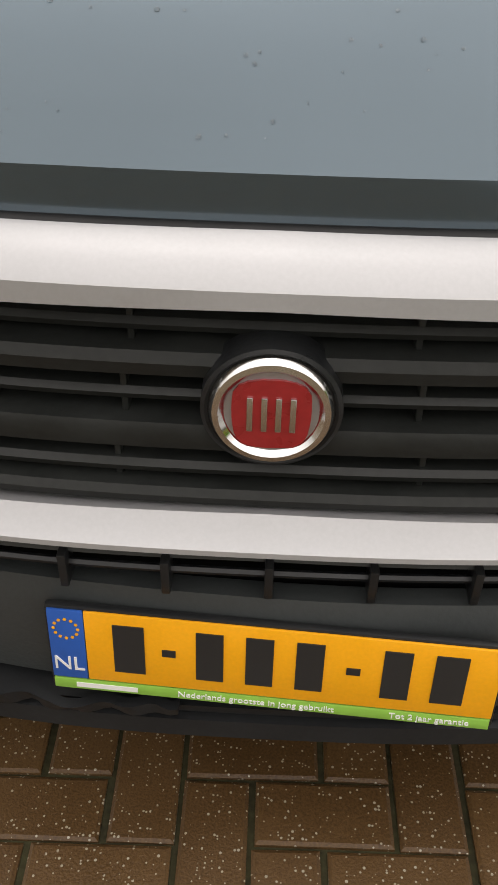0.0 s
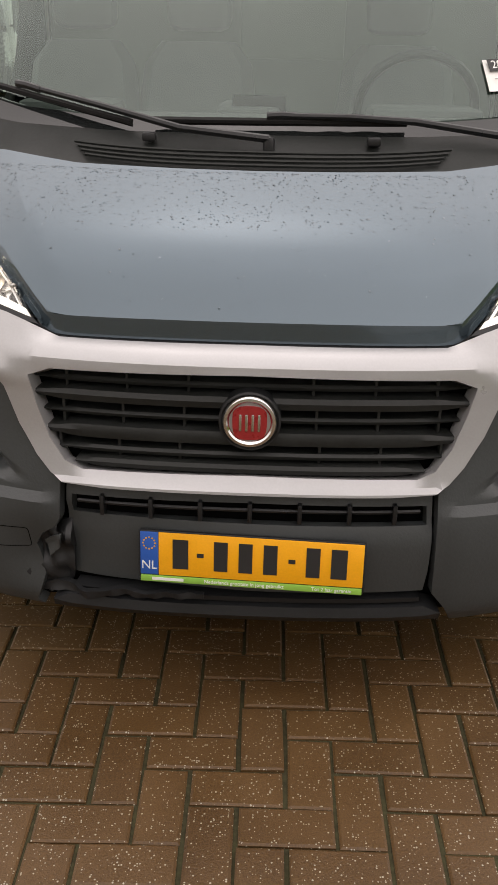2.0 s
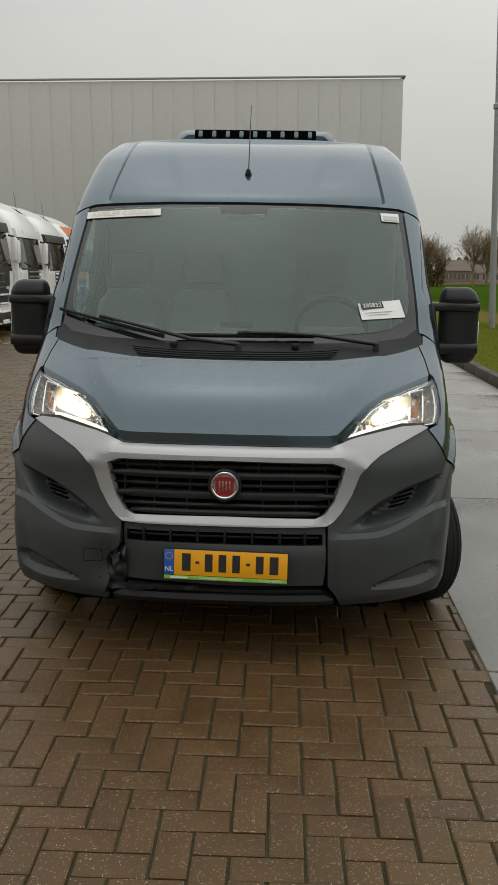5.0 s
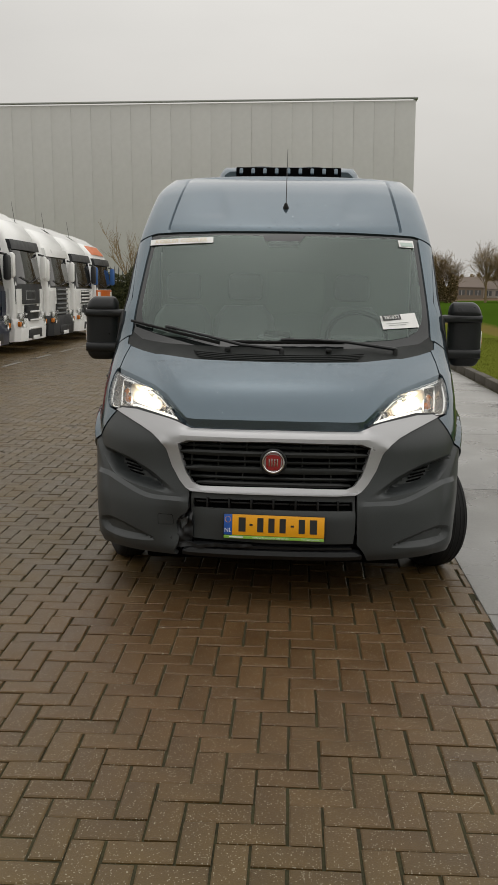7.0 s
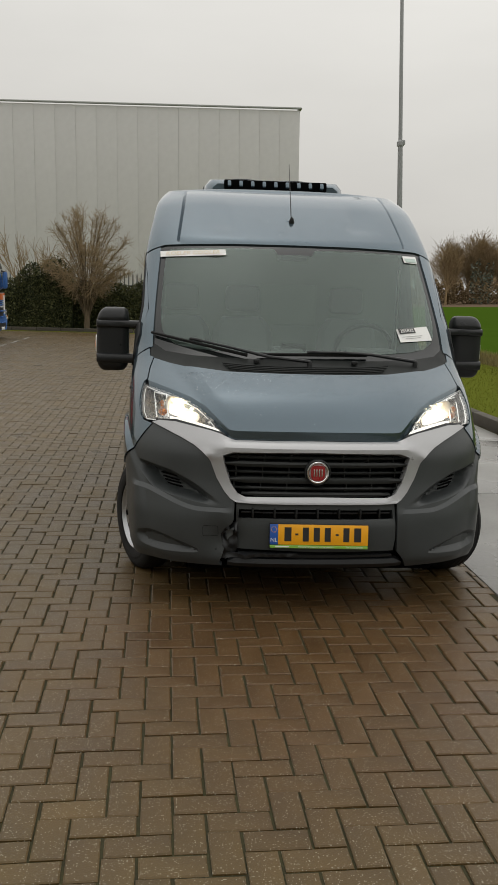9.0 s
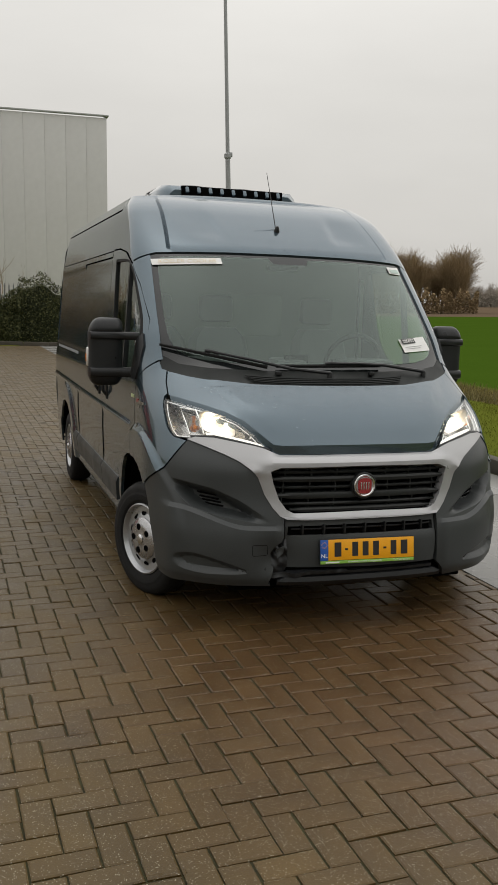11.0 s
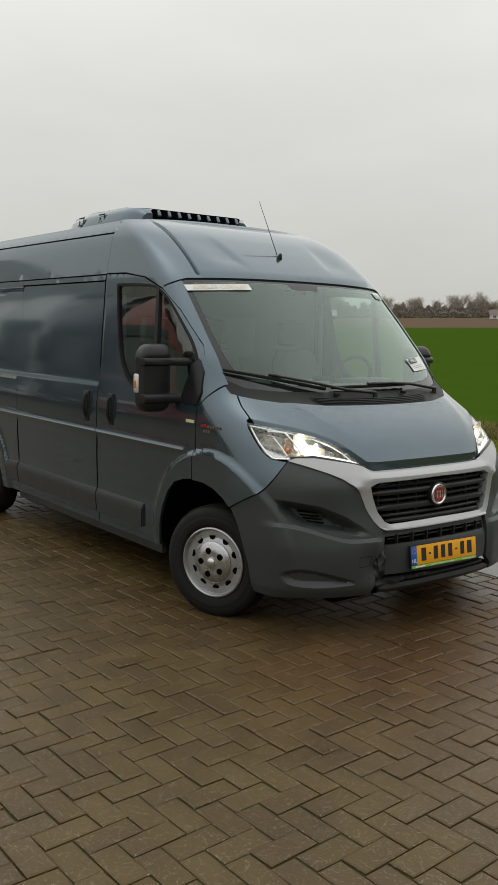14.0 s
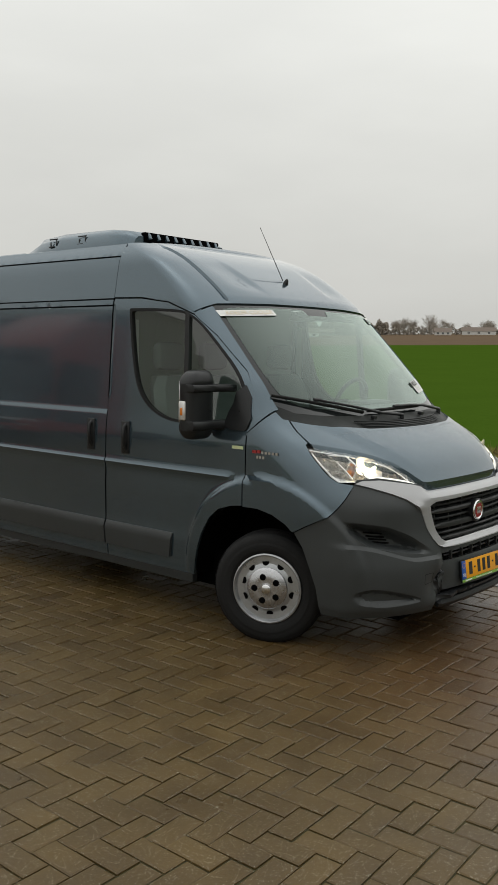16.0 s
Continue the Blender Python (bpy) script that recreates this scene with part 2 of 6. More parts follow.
bl.new(warmlight_mix.outputs[2], chip_mix.inputs[6])
JOINT = mat("mossy_joint_sand", (0.032, 0.026, 0.014), 0.9, 0, 0.5, 7, 90, bump=0.4, spec=0.2, tint=(0.043, 0.041, 0.019))
CONCRETE = mat("wet_concrete_slab", (0.20, 0.195, 0.18), 0.33, 0, 0.22, 1.2, 60, bump=0.15, rough_vary=0.18)
KERB = mat("weathered_kerb_concrete", (0.050, 0.042, 0.029), 0.75, 0, 0.3, 6, 80, bump=0.4, objrand=0.3)
HALL = mat("pale_grey_cladding", (0.56, 0.555, 0.54), 0.55, 0, 0.06, 0.15, 3, objrand=0.12)
HALL_TRIM = mat("grey_roof_trim", (0.36, 0.37, 0.36), 0.5, 0, 0.1)
LEAF = mat("ivy_leaf", (0.034, 0.046, 0.017), 0.6, 0, 0.4, 1.2, 20, island=0.6, tint=(0.085, 0.088, 0.036), spec=0.2)
BARK = mat("willow_bark", (0.115, 0.085, 0.05), 0.85, 0, 0.35, 4, 40, bump=0.5)
TWIG = mat("brown_twig", (0.26, 0.19, 0.10), 0.8, 0, 0.3, 1.0, 20, island=0.4)
# far branches paled and low in contrast, haze mixed into the colour
FAR_TWIG = mat("hazed_far_branches", (0.32, 0.285, 0.24), 0.9, 0, 0.12, 0.2, 3, island=0.25, spec=0.0)
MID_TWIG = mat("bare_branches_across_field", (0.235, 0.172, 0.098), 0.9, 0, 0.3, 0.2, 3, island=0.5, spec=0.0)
FAR_GREEN = mat("distant_conifer", (0.07, 0.085, 0.06), 0.9, 0, 0.3, 0.2, 3, island=0.5)
GALV = mat("galvanised_steel", (0.30, 0.31, 0.31), 0.5, 0.5, 0.2, 5, 80)
FENCE = mat("grey_fence_steel", (0.18, 0.19, 0.19), 0.5, 0.3, 0.2)
BLADE = mat("grass_blade", (0.115, 0.138, 0.016), 0.7, 0, 0.2, 0.6, 10, island=0.3, tint=(0.150, 0.160, 0.024), spec=0.1)
REED = mat("dry_reed", (0.15, 0.125, 0.04), 0.8, 0, 0.3, 0.6, 10, island=0.6)

# ---- mesh tools ----
class Shape:
    """Vertices and faces, gathered piece by piece."""

    def __init__(self):
        self.v, self.f = [], []

    def add(self, verts, faces):
        k = len(self.v)
        self.v += [tuple(p) for p in verts]
        self.f += [tuple(i + k for i in f) for f in faces]
        return self

    def box(self, c, size, bevel=0.0, m=None):
        """A block with chamfered edges."""
        hx, hy, hz = (s / 2 for s in size)
        m = (m or Matrix.Identity(4))
        b = min(bevel, hx * .9, hy * .9, hz * .9)
        c = Vector(c)
        if b <= 0:
            vs = [(x, y, z) for z in (-hz, hz) for y in (-hy, hy) for x in (-hx, hx)]
            fs = [(0, 2, 3, 1), (4, 5, 7, 6), (0, 1, 5, 4), (2, 6, 7, 3), (0, 4, 6, 2), (1, 3, 7, 5)]
            return self.add([m @ Vector(p) + c for p in vs], fs)
        bm = bmesh.new()
        bmesh.ops.create_cube(bm, size=1, matrix=Matrix.Diagonal((*size, 1)))
        bmesh.ops.bevel(bm, geom=bm.edges[:], offset=b, segments=2, profile=0.5, affect="EDGES")
        bm.verts.index_update()
        self.add([m @ p.co + c for p in bm.verts], [[q.index for q in f.verts] for f in bm.faces])
        bm.free()
        return self

    def loft(self, rings, closed=True, caps=True):
        """Skin over rings of equal count."""
        n = len(rings[0])
        vs = [p for r in rings for p in r]
        fs = []
        for i in range(len(rings) - 1):
            for j in range(n if closed else n - 1):
                a, b = i * n + j, i * n + (j + 1) % n
                fs.append((a, b, b + n, a + n))
        if caps and closed:
            fs.append(tuple(range(n))[::-1])
            fs.append(tuple((len(rings) - 1) * n + j for j in range(n)))
        return self.add(vs, fs)

    def tube(self, pts, r, n=8, taper=None):
        pts = [Vector(p) for p in pts]
        rings = []
        for i, p in enumerate(pts):
            d = (pts[min(i + 1, len(pts) - 1)] - pts[max(i - 1, 0)]).normalized()
            u = d.orthogonal().normalized()
            if i and rings:
                u = (last - d * last.dot(d)).normalized()
            last = u
            w = d.cross(u)
            rr = r if taper is None else r + (taper - r) * i / (len(pts) - 1)
            rings.append([p + (u * math.cos(a) + w * math.sin(a)) * rr for a in (2 * math.pi * k / n for k in range(n))])
        return self.loft(rings)

    def lathe(self, profile, m=None, n=32, caps=True):
        """profile: (radius, height along z)."""
        m = m or Matrix.Identity(4)
        rings = [[m @ Vector((r * math.cos(a), r * math.sin(a), h)) for a in (2 * math.pi * k / n for k in range(n))] for r, h in profile]
        return self.loft(rings, caps=caps)

    def prism(self, outline, lo, hi, m=None):
        """An outline in x, y raised from lo to hi."""
        m = m or Matrix.Identity(4)
        return self.loft([[m @ Vector((x, y, h)) for x, y in outline] for h in (lo, hi)])


def mesh_of(name, shape, material, angle=38, smooth=True):
    me = bpy.data.meshes.new(name)
    me.from_pydata(shape.v, [], shape.f)
    me.materials.append(material)
    if smooth:
        me.polygons.foreach_set("use_smooth", [True] * len(me.polygons))
        me.set_sharp_from_angle(angle=radians(angle))
    me.update()
    return me


def part(name, shape, material, parent=None, label="", angle=38, smooth=True):
    """One mesh object under a thing or a part."""
    ob = new(name, shape if isinstance(shape, bpy.types.Mesh) else mesh_of(name, shape, material, angle, smooth))
    ob.parent = parent
    if parent is not None and parent.type == "MESH":
        ob.matrix_parent_inverse = Matrix.Identity(4)
    return tagged(ob, label)


def thing(name, label, category, group="", m=None, kind=""):
    ob = new(name)
    ob.empty_display_size = 0.2
    if m is not None:
        ob.matrix_basis = m
    return tagged(ob, label, category, group, kind)


def words(text, size, m, depth=0.0006):
    """Lettering in the built-in font, centred at m."""
    cu = bpy.data.curves.new("lettering", "FONT")
    cu.body, cu.size, cu.align_x, cu.align_y, cu.extrude = text, size, "CENTER", "CENTER", depth
    cu.resolution_u = 3
    ob = bpy.data.objects.new("lettering", cu)
    me = bpy.data.meshes.new_from_object(ob)
    bpy.data.objects.remove(ob)
    me.transform(m)
    return me

# ---- the van's outer skin: a plan curve at each height, wrapped from the nose round to the flank ----
def lut(z, pts):
    if z <= pts[0][0]:
        return pts[0][1]
    for (a, u), (b, v) in zip(pts, pts[1:]):
        if z <= b:
            return u + (v - u) * (z - a) / (b - a)
    return pts[-1][1]


def eased(pts, h=0.03):
    return lambda z: (lut(z - h, pts) + 2 * lut(z, pts) + lut(z + h, pts)) / 4


nose = eased([(.22, -.02), (.30, -.05), (.42, -.055), (.52, -.05), (.60, -.03), (.70, -.005), (.84, .005), (.90, .03), (.95, .068), (1.0, .105),
              (1.06, .155), (1.12, .23), (1.18, .335), (1.24, .46), (1.29, .56), (1.34, .632), (1.50, .785), (1.75, 1.02), (2.0, 1.265),
              (2.10, 1.41), (2.20, 1.57), (2.30, 1.74), (2.38, 1.92), (2.42, 2.05)])
deep = eased([(.22, .6), (.6, .65), (1.12, .65), (1.2, .56), (1.3, .44), (1.5, .32), (2.0, .31), (2.2, .26), (2.42, .23)])
power = eased([(.22, 2.6), (1.1, 2.6), (1.4, 2.25), (2.0, 2.2), (2.2, 2.8), (2.42, 3.3)])
wide = eased([(.22, .985), (.5, 1.015), (.8, 1.03), (1.15, 1.03), (1.3, 1.012), (2.0, .958), (2.3, .905), (2.38, .865), (2.42, .82)])
CORNER = 0.9 * math.pi / 2
REAR = 5.38


def skin(s, z):
    """The skin's point at the distance s round from the middle of the nose."""
    n, d, p, w, a = nose(z), deep(z), power(z), wide(z), abs(s)
    if a < CORNER:
        sn, cs = math.sin(a / .9), max(math.cos(a / .9), 1e-9)
        k = (sn ** p + cs ** p) ** (1 / p)
        x, y = w * sn / k, n + d * (1 - cs / k)
    else:
        x, y = w, n + d + a - CORNER
    return Vector((math.copysign(x, s), y, z))


def skin_normal(s, z):
    e = 0.004
    n = (skin(s + e, z) - skin(s - e, z)).cross(skin(s, z + e) - skin(s, z - e))
    return n.normalized()


def F(x, z):
    """Round-distance of a point given from the front."""
    p, q = power(z), min(abs(x) / wide(z), 1)
    return (math.copysign(.9 * math.atan2(q, (1 - q ** p) ** (1 / p)), x), z)


def S(y, z, sign=-1):
    """Round-distance of a point given from the flank."""
    n, d, p = nose(z), deep(z), power(z)
    if y >= n + d:
        return (sign * (CORNER + y - n - d), z)
    c = 1 - max(0, (y - n) / d)
    return (sign * .9 * math.atan2((1 - c ** p) ** (1 / p), c), z)


def stepped(pts, step=.03):
    """Points filled in between along straight lines."""
    out = []
    for a, b in zip(pts, pts[1:]):
        k = max(1, math.ceil(math.hypot(b[0] - a[0], b[1] - a[1]) / step))
        out += [(a[0] + (b[0] - a[0]) * i / k, a[1] + (b[1] - a[1]) * i / k) for i in range(k)]
    return out + [pts[-1]]


def yz(*pts):
    return list(pts)


def edge(*pts):
    """An open run of flank points on the positive side."""
    return [S(y, z, 1) for y, z in stepped(pts)]


def front(*xz):
    return [F(x, z) for x, z in stepped(xz)]


def both(half):
    """A whole outline from its half, given from the middle round to the middle on the negative side."""
    return half + [(-s, z) for s, z in reversed(half) if abs(s) > 1e-6]


def mirror(outline):
    return [(-s, z) for s, z in outline]


def inset_c(loop, k):
    """An outline drawn in or out about its middle."""
    cx, cz = sum(q[0] for q in loop) / len(loop), sum(q[1] for q in loop) / len(loop)
    return [(cx + (p[0] - cx) * k, cz + (p[1] - cz) * k) for p in loop]


def in_loop(p, loop):
    x, y, c = p[0], p[1], False
    for (x0, y0), (x1, y1) in zip(loop, loop[1:] + loop[:1]):
        if (y0 > y) != (y1 > y) and x < (x1 - x0) * (y - y0) / (y1 - y0) + x0:
            c = not c
    return c


def round_loop(loop, times=2, keep=()):
    """Corner cutting, to ease an outline."""
    for _ in range(times):
        out = []
        for i, (a, b) in enumerate(zip(loop, loop[1:] + loop[:1])):
            out += [(.75 * a[0] + .25 * b[0], .75 * a[1] + .25 * b[1]), (.25 * a[0] + .75 * b[0], .25 * a[1] + .75 * b[1])]
        loop = out
    return loop


def dense(loop, step):
    out = []
    for a, b in zip(loop, loop[1:] + loop[:1]):
        k = max(1, math.ceil(math.hypot(b[0] - a[0], b[1] - a[1]) / step))
        out += [(a[0] + (b[0] - a[0]) * i / k, a[1] + (b[1] - a[1]) * i / k) for i in range(k)]
    return out


from mathutils.geometry import delaunay_2d_cdt


def panel(loop, holes=(), step=0.04, offset=0.0, thick=0.02, relief=None, lines=(), to=None):
    """A sheet of the skin inside an outline, with turned-in edges. relief(x, y, z) lifts it along its normal; lines are creases;
    to turns the outline's coordinates into the skin's."""
    to = to or (lambda q: (q[0], q[1]))
    loops = [dense(l, step) for l in (loop, *holes)]
    pts, edges = [], []
    for l in loops:
        k = len(pts)
        pts += l
        edges += [(k + i, k + (i + 1) % len(l)) for i in range(len(l))]
    for l in lines:
        l = stepped(l, step)
        k = len(pts)
        pts += l
        edges += [(k + i, k + i + 1) for i in range(len(l) - 1)]
    s0, s1 = min(p[0] for p in loops[0]), max(p[0] for p in loops[0])
    z0, z1 = min(p[1] for p in loops[0]), max(p[1] for p in loops[0])
    edge_pts = np.array(pts)
    for i in range(1, int((s1 - s0) / step) + 1):
        for j in range(1, int((z1 - z0) / step) + 1):
            q = (s0 + i * step, z0 + j * step)
            if in_loop(q, loops[0]) and not any(in_loop(q, h) for h in loops[1:]):
                if ((edge_pts - q) ** 2).sum(1).min() > (0.45 * step) ** 2:
                    pts.append(q)
    vs, _, fs, _, _, _ = delaunay_2d_cdt([Vector(p) for p in pts], edges, [], 0, 1e-6)
    keep = []
    for f in fs:
        c = sum((vs[i] for i in f), Vector((0, 0))) / 3
        if in_loop(c, loops[0]) and not any(in_loop(c, h) for h in loops[1:]):
            keep.append(tuple(f))
    out, inn, norms = [], [], []
    for q in vs:
        w = to(q)
        p, n = skin(*w), skin_normal(*w)
        lift = offset + (relief(*p) if relief else 0)
        norms.append(n)
        out.append(p + n * lift)
        inn.append(p + n * (lift - thick))
    f0 = keep[len(keep) // 2]
    nn = (out[f0[1]] - out[f0[0]]).cross(out[f0[2]] - out[f0[0]])
    if nn.dot(norms[f0[0]]) < 0:
        keep = [f[::-1] for f in keep]
    count = {}
    for f in keep:
        for a, b in zip(f, f[1:] + f[:1]):
            count[(a, b)] = True
    k = len(out)
    faces = list(keep)
    if thick:
        for a, b in list(count):
            if (b, a) not in count:
                faces.append((b, a, a + k, b + k))
    return Shape().add(out + (inn if thick else []), faces)


def fpanel(sign, loop, holes=(), **more):
    """A panel of the flank, its outline in y and z."""
    return panel(loop, holes, to=lambda q: S(q[0], q[1], sign), **more)


def soft(a, b, v):
    t = max(0.0, min(1.0, (v - a) / (b - a)))
    return t * t * (3 - 2 * t)


def loop_depth(p, loop, blend):
    """0 outside an outline, rising to 1 at the blend's distance inside it."""
    if not in_loop(p, loop):
        return 0.0
    d = 9.0
    for a, b in zip(loop, loop[1:] + loop[:1]):
        ax, ay, bx, by = *a, *b
        t = max(0, min(1, ((p[0] - ax) * (bx - ax) + (p[1] - ay) * (by - ay)) / ((bx - ax) ** 2 + (by - ay) ** 2)))
        d = min(d, math.hypot(p[0] - ax - t * (bx - ax), p[1] - ay - t * (by - ay)))
    return soft(0, blend, d)


VENT_LOW = eased([(.47, .570), (.60, .585), (.75, .607), (.88, .640), (.94, .70), (.97, .77)], .02)
VENT_TOP = eased([(.47, .574), (.55, .622), (.65, .690), (.78, .747), (.90, .770), (.97, .778)], .02)


def vent_depth(a, z):
    return soft(0, .046, z - VENT_LOW(a)) * soft(0, .055, VENT_TOP(a) - z) * soft(.975, .925, a) * soft(.47, .66, a)


FOG = round_loop([(.955, .375), (.90, .418), (.80, .405), (.64, .352), (.60, .330), (.66, .318), (.90, .305)], 2)
VENT_LINES = [[F(a, c(a) + k * sg) for a in (.49 + .024 * i for i in range(20))] for c, sg in ((VENT_LOW, 1), (VENT_TOP, -1)) for k in (-.004, .0, .012, .026)]


LEDGE = lambda a: .546 + .085 * soft(.62, .96, a)
VENT_LINES += [[F(a, LEDGE(a) + k) for a in (.46 + .026 * i for i in range(20))] for k in (0, .022)]
VENT_LINES += [[F(*((.79 + (a - .79) * k, .36 + (z - .36) * k))) for a, z in FOG + FOG[:1]] for k in (1.0, .86, .70)]


def bumper_relief(x, y, z):
    a = abs(x)
    r = -.085 * vent_depth(a, z) - .024 * loop_depth((a, z), FOG, .026)
    r += .018 * max(0, min(1, (LEDGE(a) + .022 - z) / .022)) * soft(.43, .50, a) * (1 - soft(.93, 1.0, a)) - .012 * (1 - soft(.24, .30, z))
    d = math.hypot(y - .82, z - .33)
    r += .022 * (1 - soft(.625, .665, d)) * soft(.86, .97, a)
    if x < 0:  # pushed-in corner beside the plate
        r -= .035 * math.exp(-((x + .50) ** 2 / .006 + (z - .40) ** 2 / .008))
    return r


def flank_relief(x, y, z):
    d = math.hypot(y - .82, z - .33)
    r = .026 * (1 - soft(.63, .66, d)) * soft(.2, .5, z)
    d = math.hypot(y - 4.43, z - .33)
    r += .022 * (1 - soft(.58, .62, d))
    if y > .99:
        k = soft(.99, 1.12, y) * (1 if y > 1.5 else soft(.63, .70, math.hypot(y - .82, z - .33)))
        r += .011 * max(0, 1 - abs(z - .955) / .020) * k
        r -= .007 * (1 - soft(.90, .945, z)) * soft(.5, .6, z) * k
    if y > 2.214:  # blank window fields
        f = max(0, min(1, (z - 1.270) / .03)) * (1 - max(0, min(1, (z - 1.955) / .03)) if y > 3.621 else 1)
        r -= .006 * f
    return r


CAP_EDGE = lambda z: .752 - .13 * (z - 2.0)


def cap_relief(x, y, z):
    a, g = abs(x), CAP_EDGE(z)
    on = soft(2.012, 2.03, z) * (1 - soft(2.37, 2.415, z))
    r = .010 * (1 - max(0, min(1, (a - g + .012) / .012)))
    r -= .014 * max(0, 1 - abs(a - g) / .012)
    r -= .011 * soft(.36, .42, a - .25 * (z - 2.15)) * (1 - soft(.46, .68, a)) * soft(2.06, 2.15, z) * (1 - soft(2.19, 2.33, z))
    return r * on


CAP_LINES = [[F(sg * (CAP_EDGE(2.012 + .03 * k) + d), 2.012 + .03 * k) for k in range(14)] for sg in (-1, 1) for d in (-.012, 0, .012)]


van = thing("van", "slate-blue metallic high-roof panel van with lit headlights on brick paving", "van")

# bonnet
BONNET = front((0, .968), (.20, .968), (.42, .966), (.468, .970), (.498, .996), (.533, 1.028), (.592, 1.080), (.672, 1.119), (.780, 1.151), (.915, 1.183),
               (.905, 1.243), (.884, 1.300), (.800, 1.281), (.700, 1.258), (.462, 1.237), (.20, 1.233), (0, 1.232))
BON_UP = lambda x, z: .016 * max(0, min(1, (.482 - abs(x) + .98 * (z - .96)) / .11)) * soft(.97, 1.17, z)
BON_LINES = [[F(sg * (d + .98 * (z - .96)), z) for z in (1.03 + .015 * k for k in range(14))] for sg in (-1, 1) for d in (.372, .482)]
bonnet = part("bonnet", panel(both(BONNET), step=.022, thick=.02, lines=BON_LINES, relief=lambda x, y, z: BON_UP(x, z)), PAINT, van, angle=11)
lip = []
lip_run = stepped([(0, .968), (.20, .968), (.42, .966), (.452, .967), (.472, .974), (.498, .996), (.533, 1.028), (.592, 1.080), (.672, 1.119), (.780, 1.151), (.912, 1.182)], .02)
for i, (x, z) in enumerate(lip_run):
    (xa, za), (xb, zb) = lip_run[max(0, i - 1)], lip_run[min(len(lip_run) - 1, i + 1)]
    l_ = math.hypot(xb - xa, zb - za)
    nx, nz = (zb - za) / l_, -(xb - xa) / l_
    row = []
    for d, o in ((0, .0005), (.003, -.002), (.015, -.013), (.030, -.027), (.030, -.06)):
        q = F(x + nx * d, z + nz * d)
        row.append(skin(*q) + skin_normal(*q) * o)
    lip.append(row)
lip = [[Vector((-p.x, p.y, p.z)) for p in r] for r in lip[:0:-1]] + lip
part("bonnet_lip", Shape().loft(lip, closed=False), PAINT, bonnet, angle=30)
GAP = front((0, .925), (.44, .925), (.49, .94), (.55, 1.02), (.61, 1.075), (.68, 1.108), (.79, 1.14), (.92, 1.17), (.80, 1.20), (.60, 1.14), (.45, 1.02), (0, 1.0))
part("bonnet_seal", panel(both(GAP), step=.05, offset=-.035, thick=0), BLACK, van, "black rubber seal round the bonnet")

# silver trim round the grille
GRILLE = front((0, .636), (.385, .632), (.425, .650), (.461, .70), (.490, .782), (.503, .842), (.45, .860), (0, .866))
TRIM = front((0, .930), (.44, .928), (.475, .938), (.505, .945), (.562, .960), (.662, .978), (.753, .993), (.84, .992), (.878, .978), (.813, .955), (.722, .920),
             (.655, .889), (.606, .854), (.580, .830), (.566, .809), (.534, .724), (.493, .656), (.459, .618), (.426, .601), (.328, .597), (0, .597))
def trim_relief(x, y, z):
    a = abs(x)
    mid = 1 - soft(.50, .60, a)
    r = .009 * max(0, 1 - abs(z - .880) / .030) * mid + .006 * soft(.80, .84, z)
    r -= .020 * soft(.905, .93, z) * (1 - soft(.46, .52, a))
    r += .013 * (1 - max(0, min(1, (z - .603) / .012)))
    r -= .012 * soft(.615, .640, z) * (1 - soft(.66, .70, z)) * (1 - soft(.36, .42, a))
    r += .010 * math.exp(-((a - .585) / .03) ** 2 - ((z - .845) / .02) ** 2)
    return r


trim = part("grille_surround", panel(both(TRIM), [both(GRILLE)], step=.016, thick=.05, relief=trim_relief,
            lines=[front((-.50, .880), (0, .880), (.50, .880)), front((-.43, .603), (0, .603), (.43, .603)), front((-.43, .615), (0, .615), (.43, .615))]), SILVER, van, "pale silver plastic grille surround", angle=28)
# black sheet behind the slats, the opening's shade as colour
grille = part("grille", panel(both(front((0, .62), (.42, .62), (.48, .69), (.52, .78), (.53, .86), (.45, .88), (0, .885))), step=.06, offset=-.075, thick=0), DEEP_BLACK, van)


def slat(z, span, height, depth, out=0.0):
    """A curved bar across the grille."""
    rings = []
    for i in range(33):
        x = -span + 2 * span * i / 32
        s = F(x, z)[0]
        p, n = skin(s, z), skin_normal(s, z)
        n = Vector((n.x, n.y, 0)).normalized()
        t = 1 - soft(.82, 1.0, abs(x) / span)
        h = height * (.45 + .55 * t)
        rings.append([p + n * (out - depth) + Vector((0, 0, h * .5)), p + n * (out - .006) + Vector((0, 0, h * .45)), p + n * out + Vector((0, 0, h * .1)),
                      p + n * (out - .004) - Vector((0, 0, h * .4)), p + n * (out - depth) - Vector((0, 0, h * .6))])
    return Shape().loft(rings)


for z, span, h, d, o in ((.834, .503, .016, .055, -.024), (.800, .497, .032, .055, -.010), (.757, .486, .016, .055, -.024), (.716, .473, .036, .055, -.010), (.674, .446, .018, .05, -.020), (.645, .405, .024, .045, -.014)):
    part("slat", slat(z, span, h, d, o), SLAT, grille)
for k in (-3, -2, -1, 1, 2, 3):
    for z0, z1, dx in ((.805, .865, 0), (.72, .795, .01), (.64, .71, .02)):
        x = k * .14 + math.copysign(dx, k)
        p = skin(*F(x, (z0 + z1) / 2))
        part("fin", Shape().box((x, p.y + .05, (z0 + z1) / 2), (.007, .04, z1 - z0), .002), SLAT, grille)

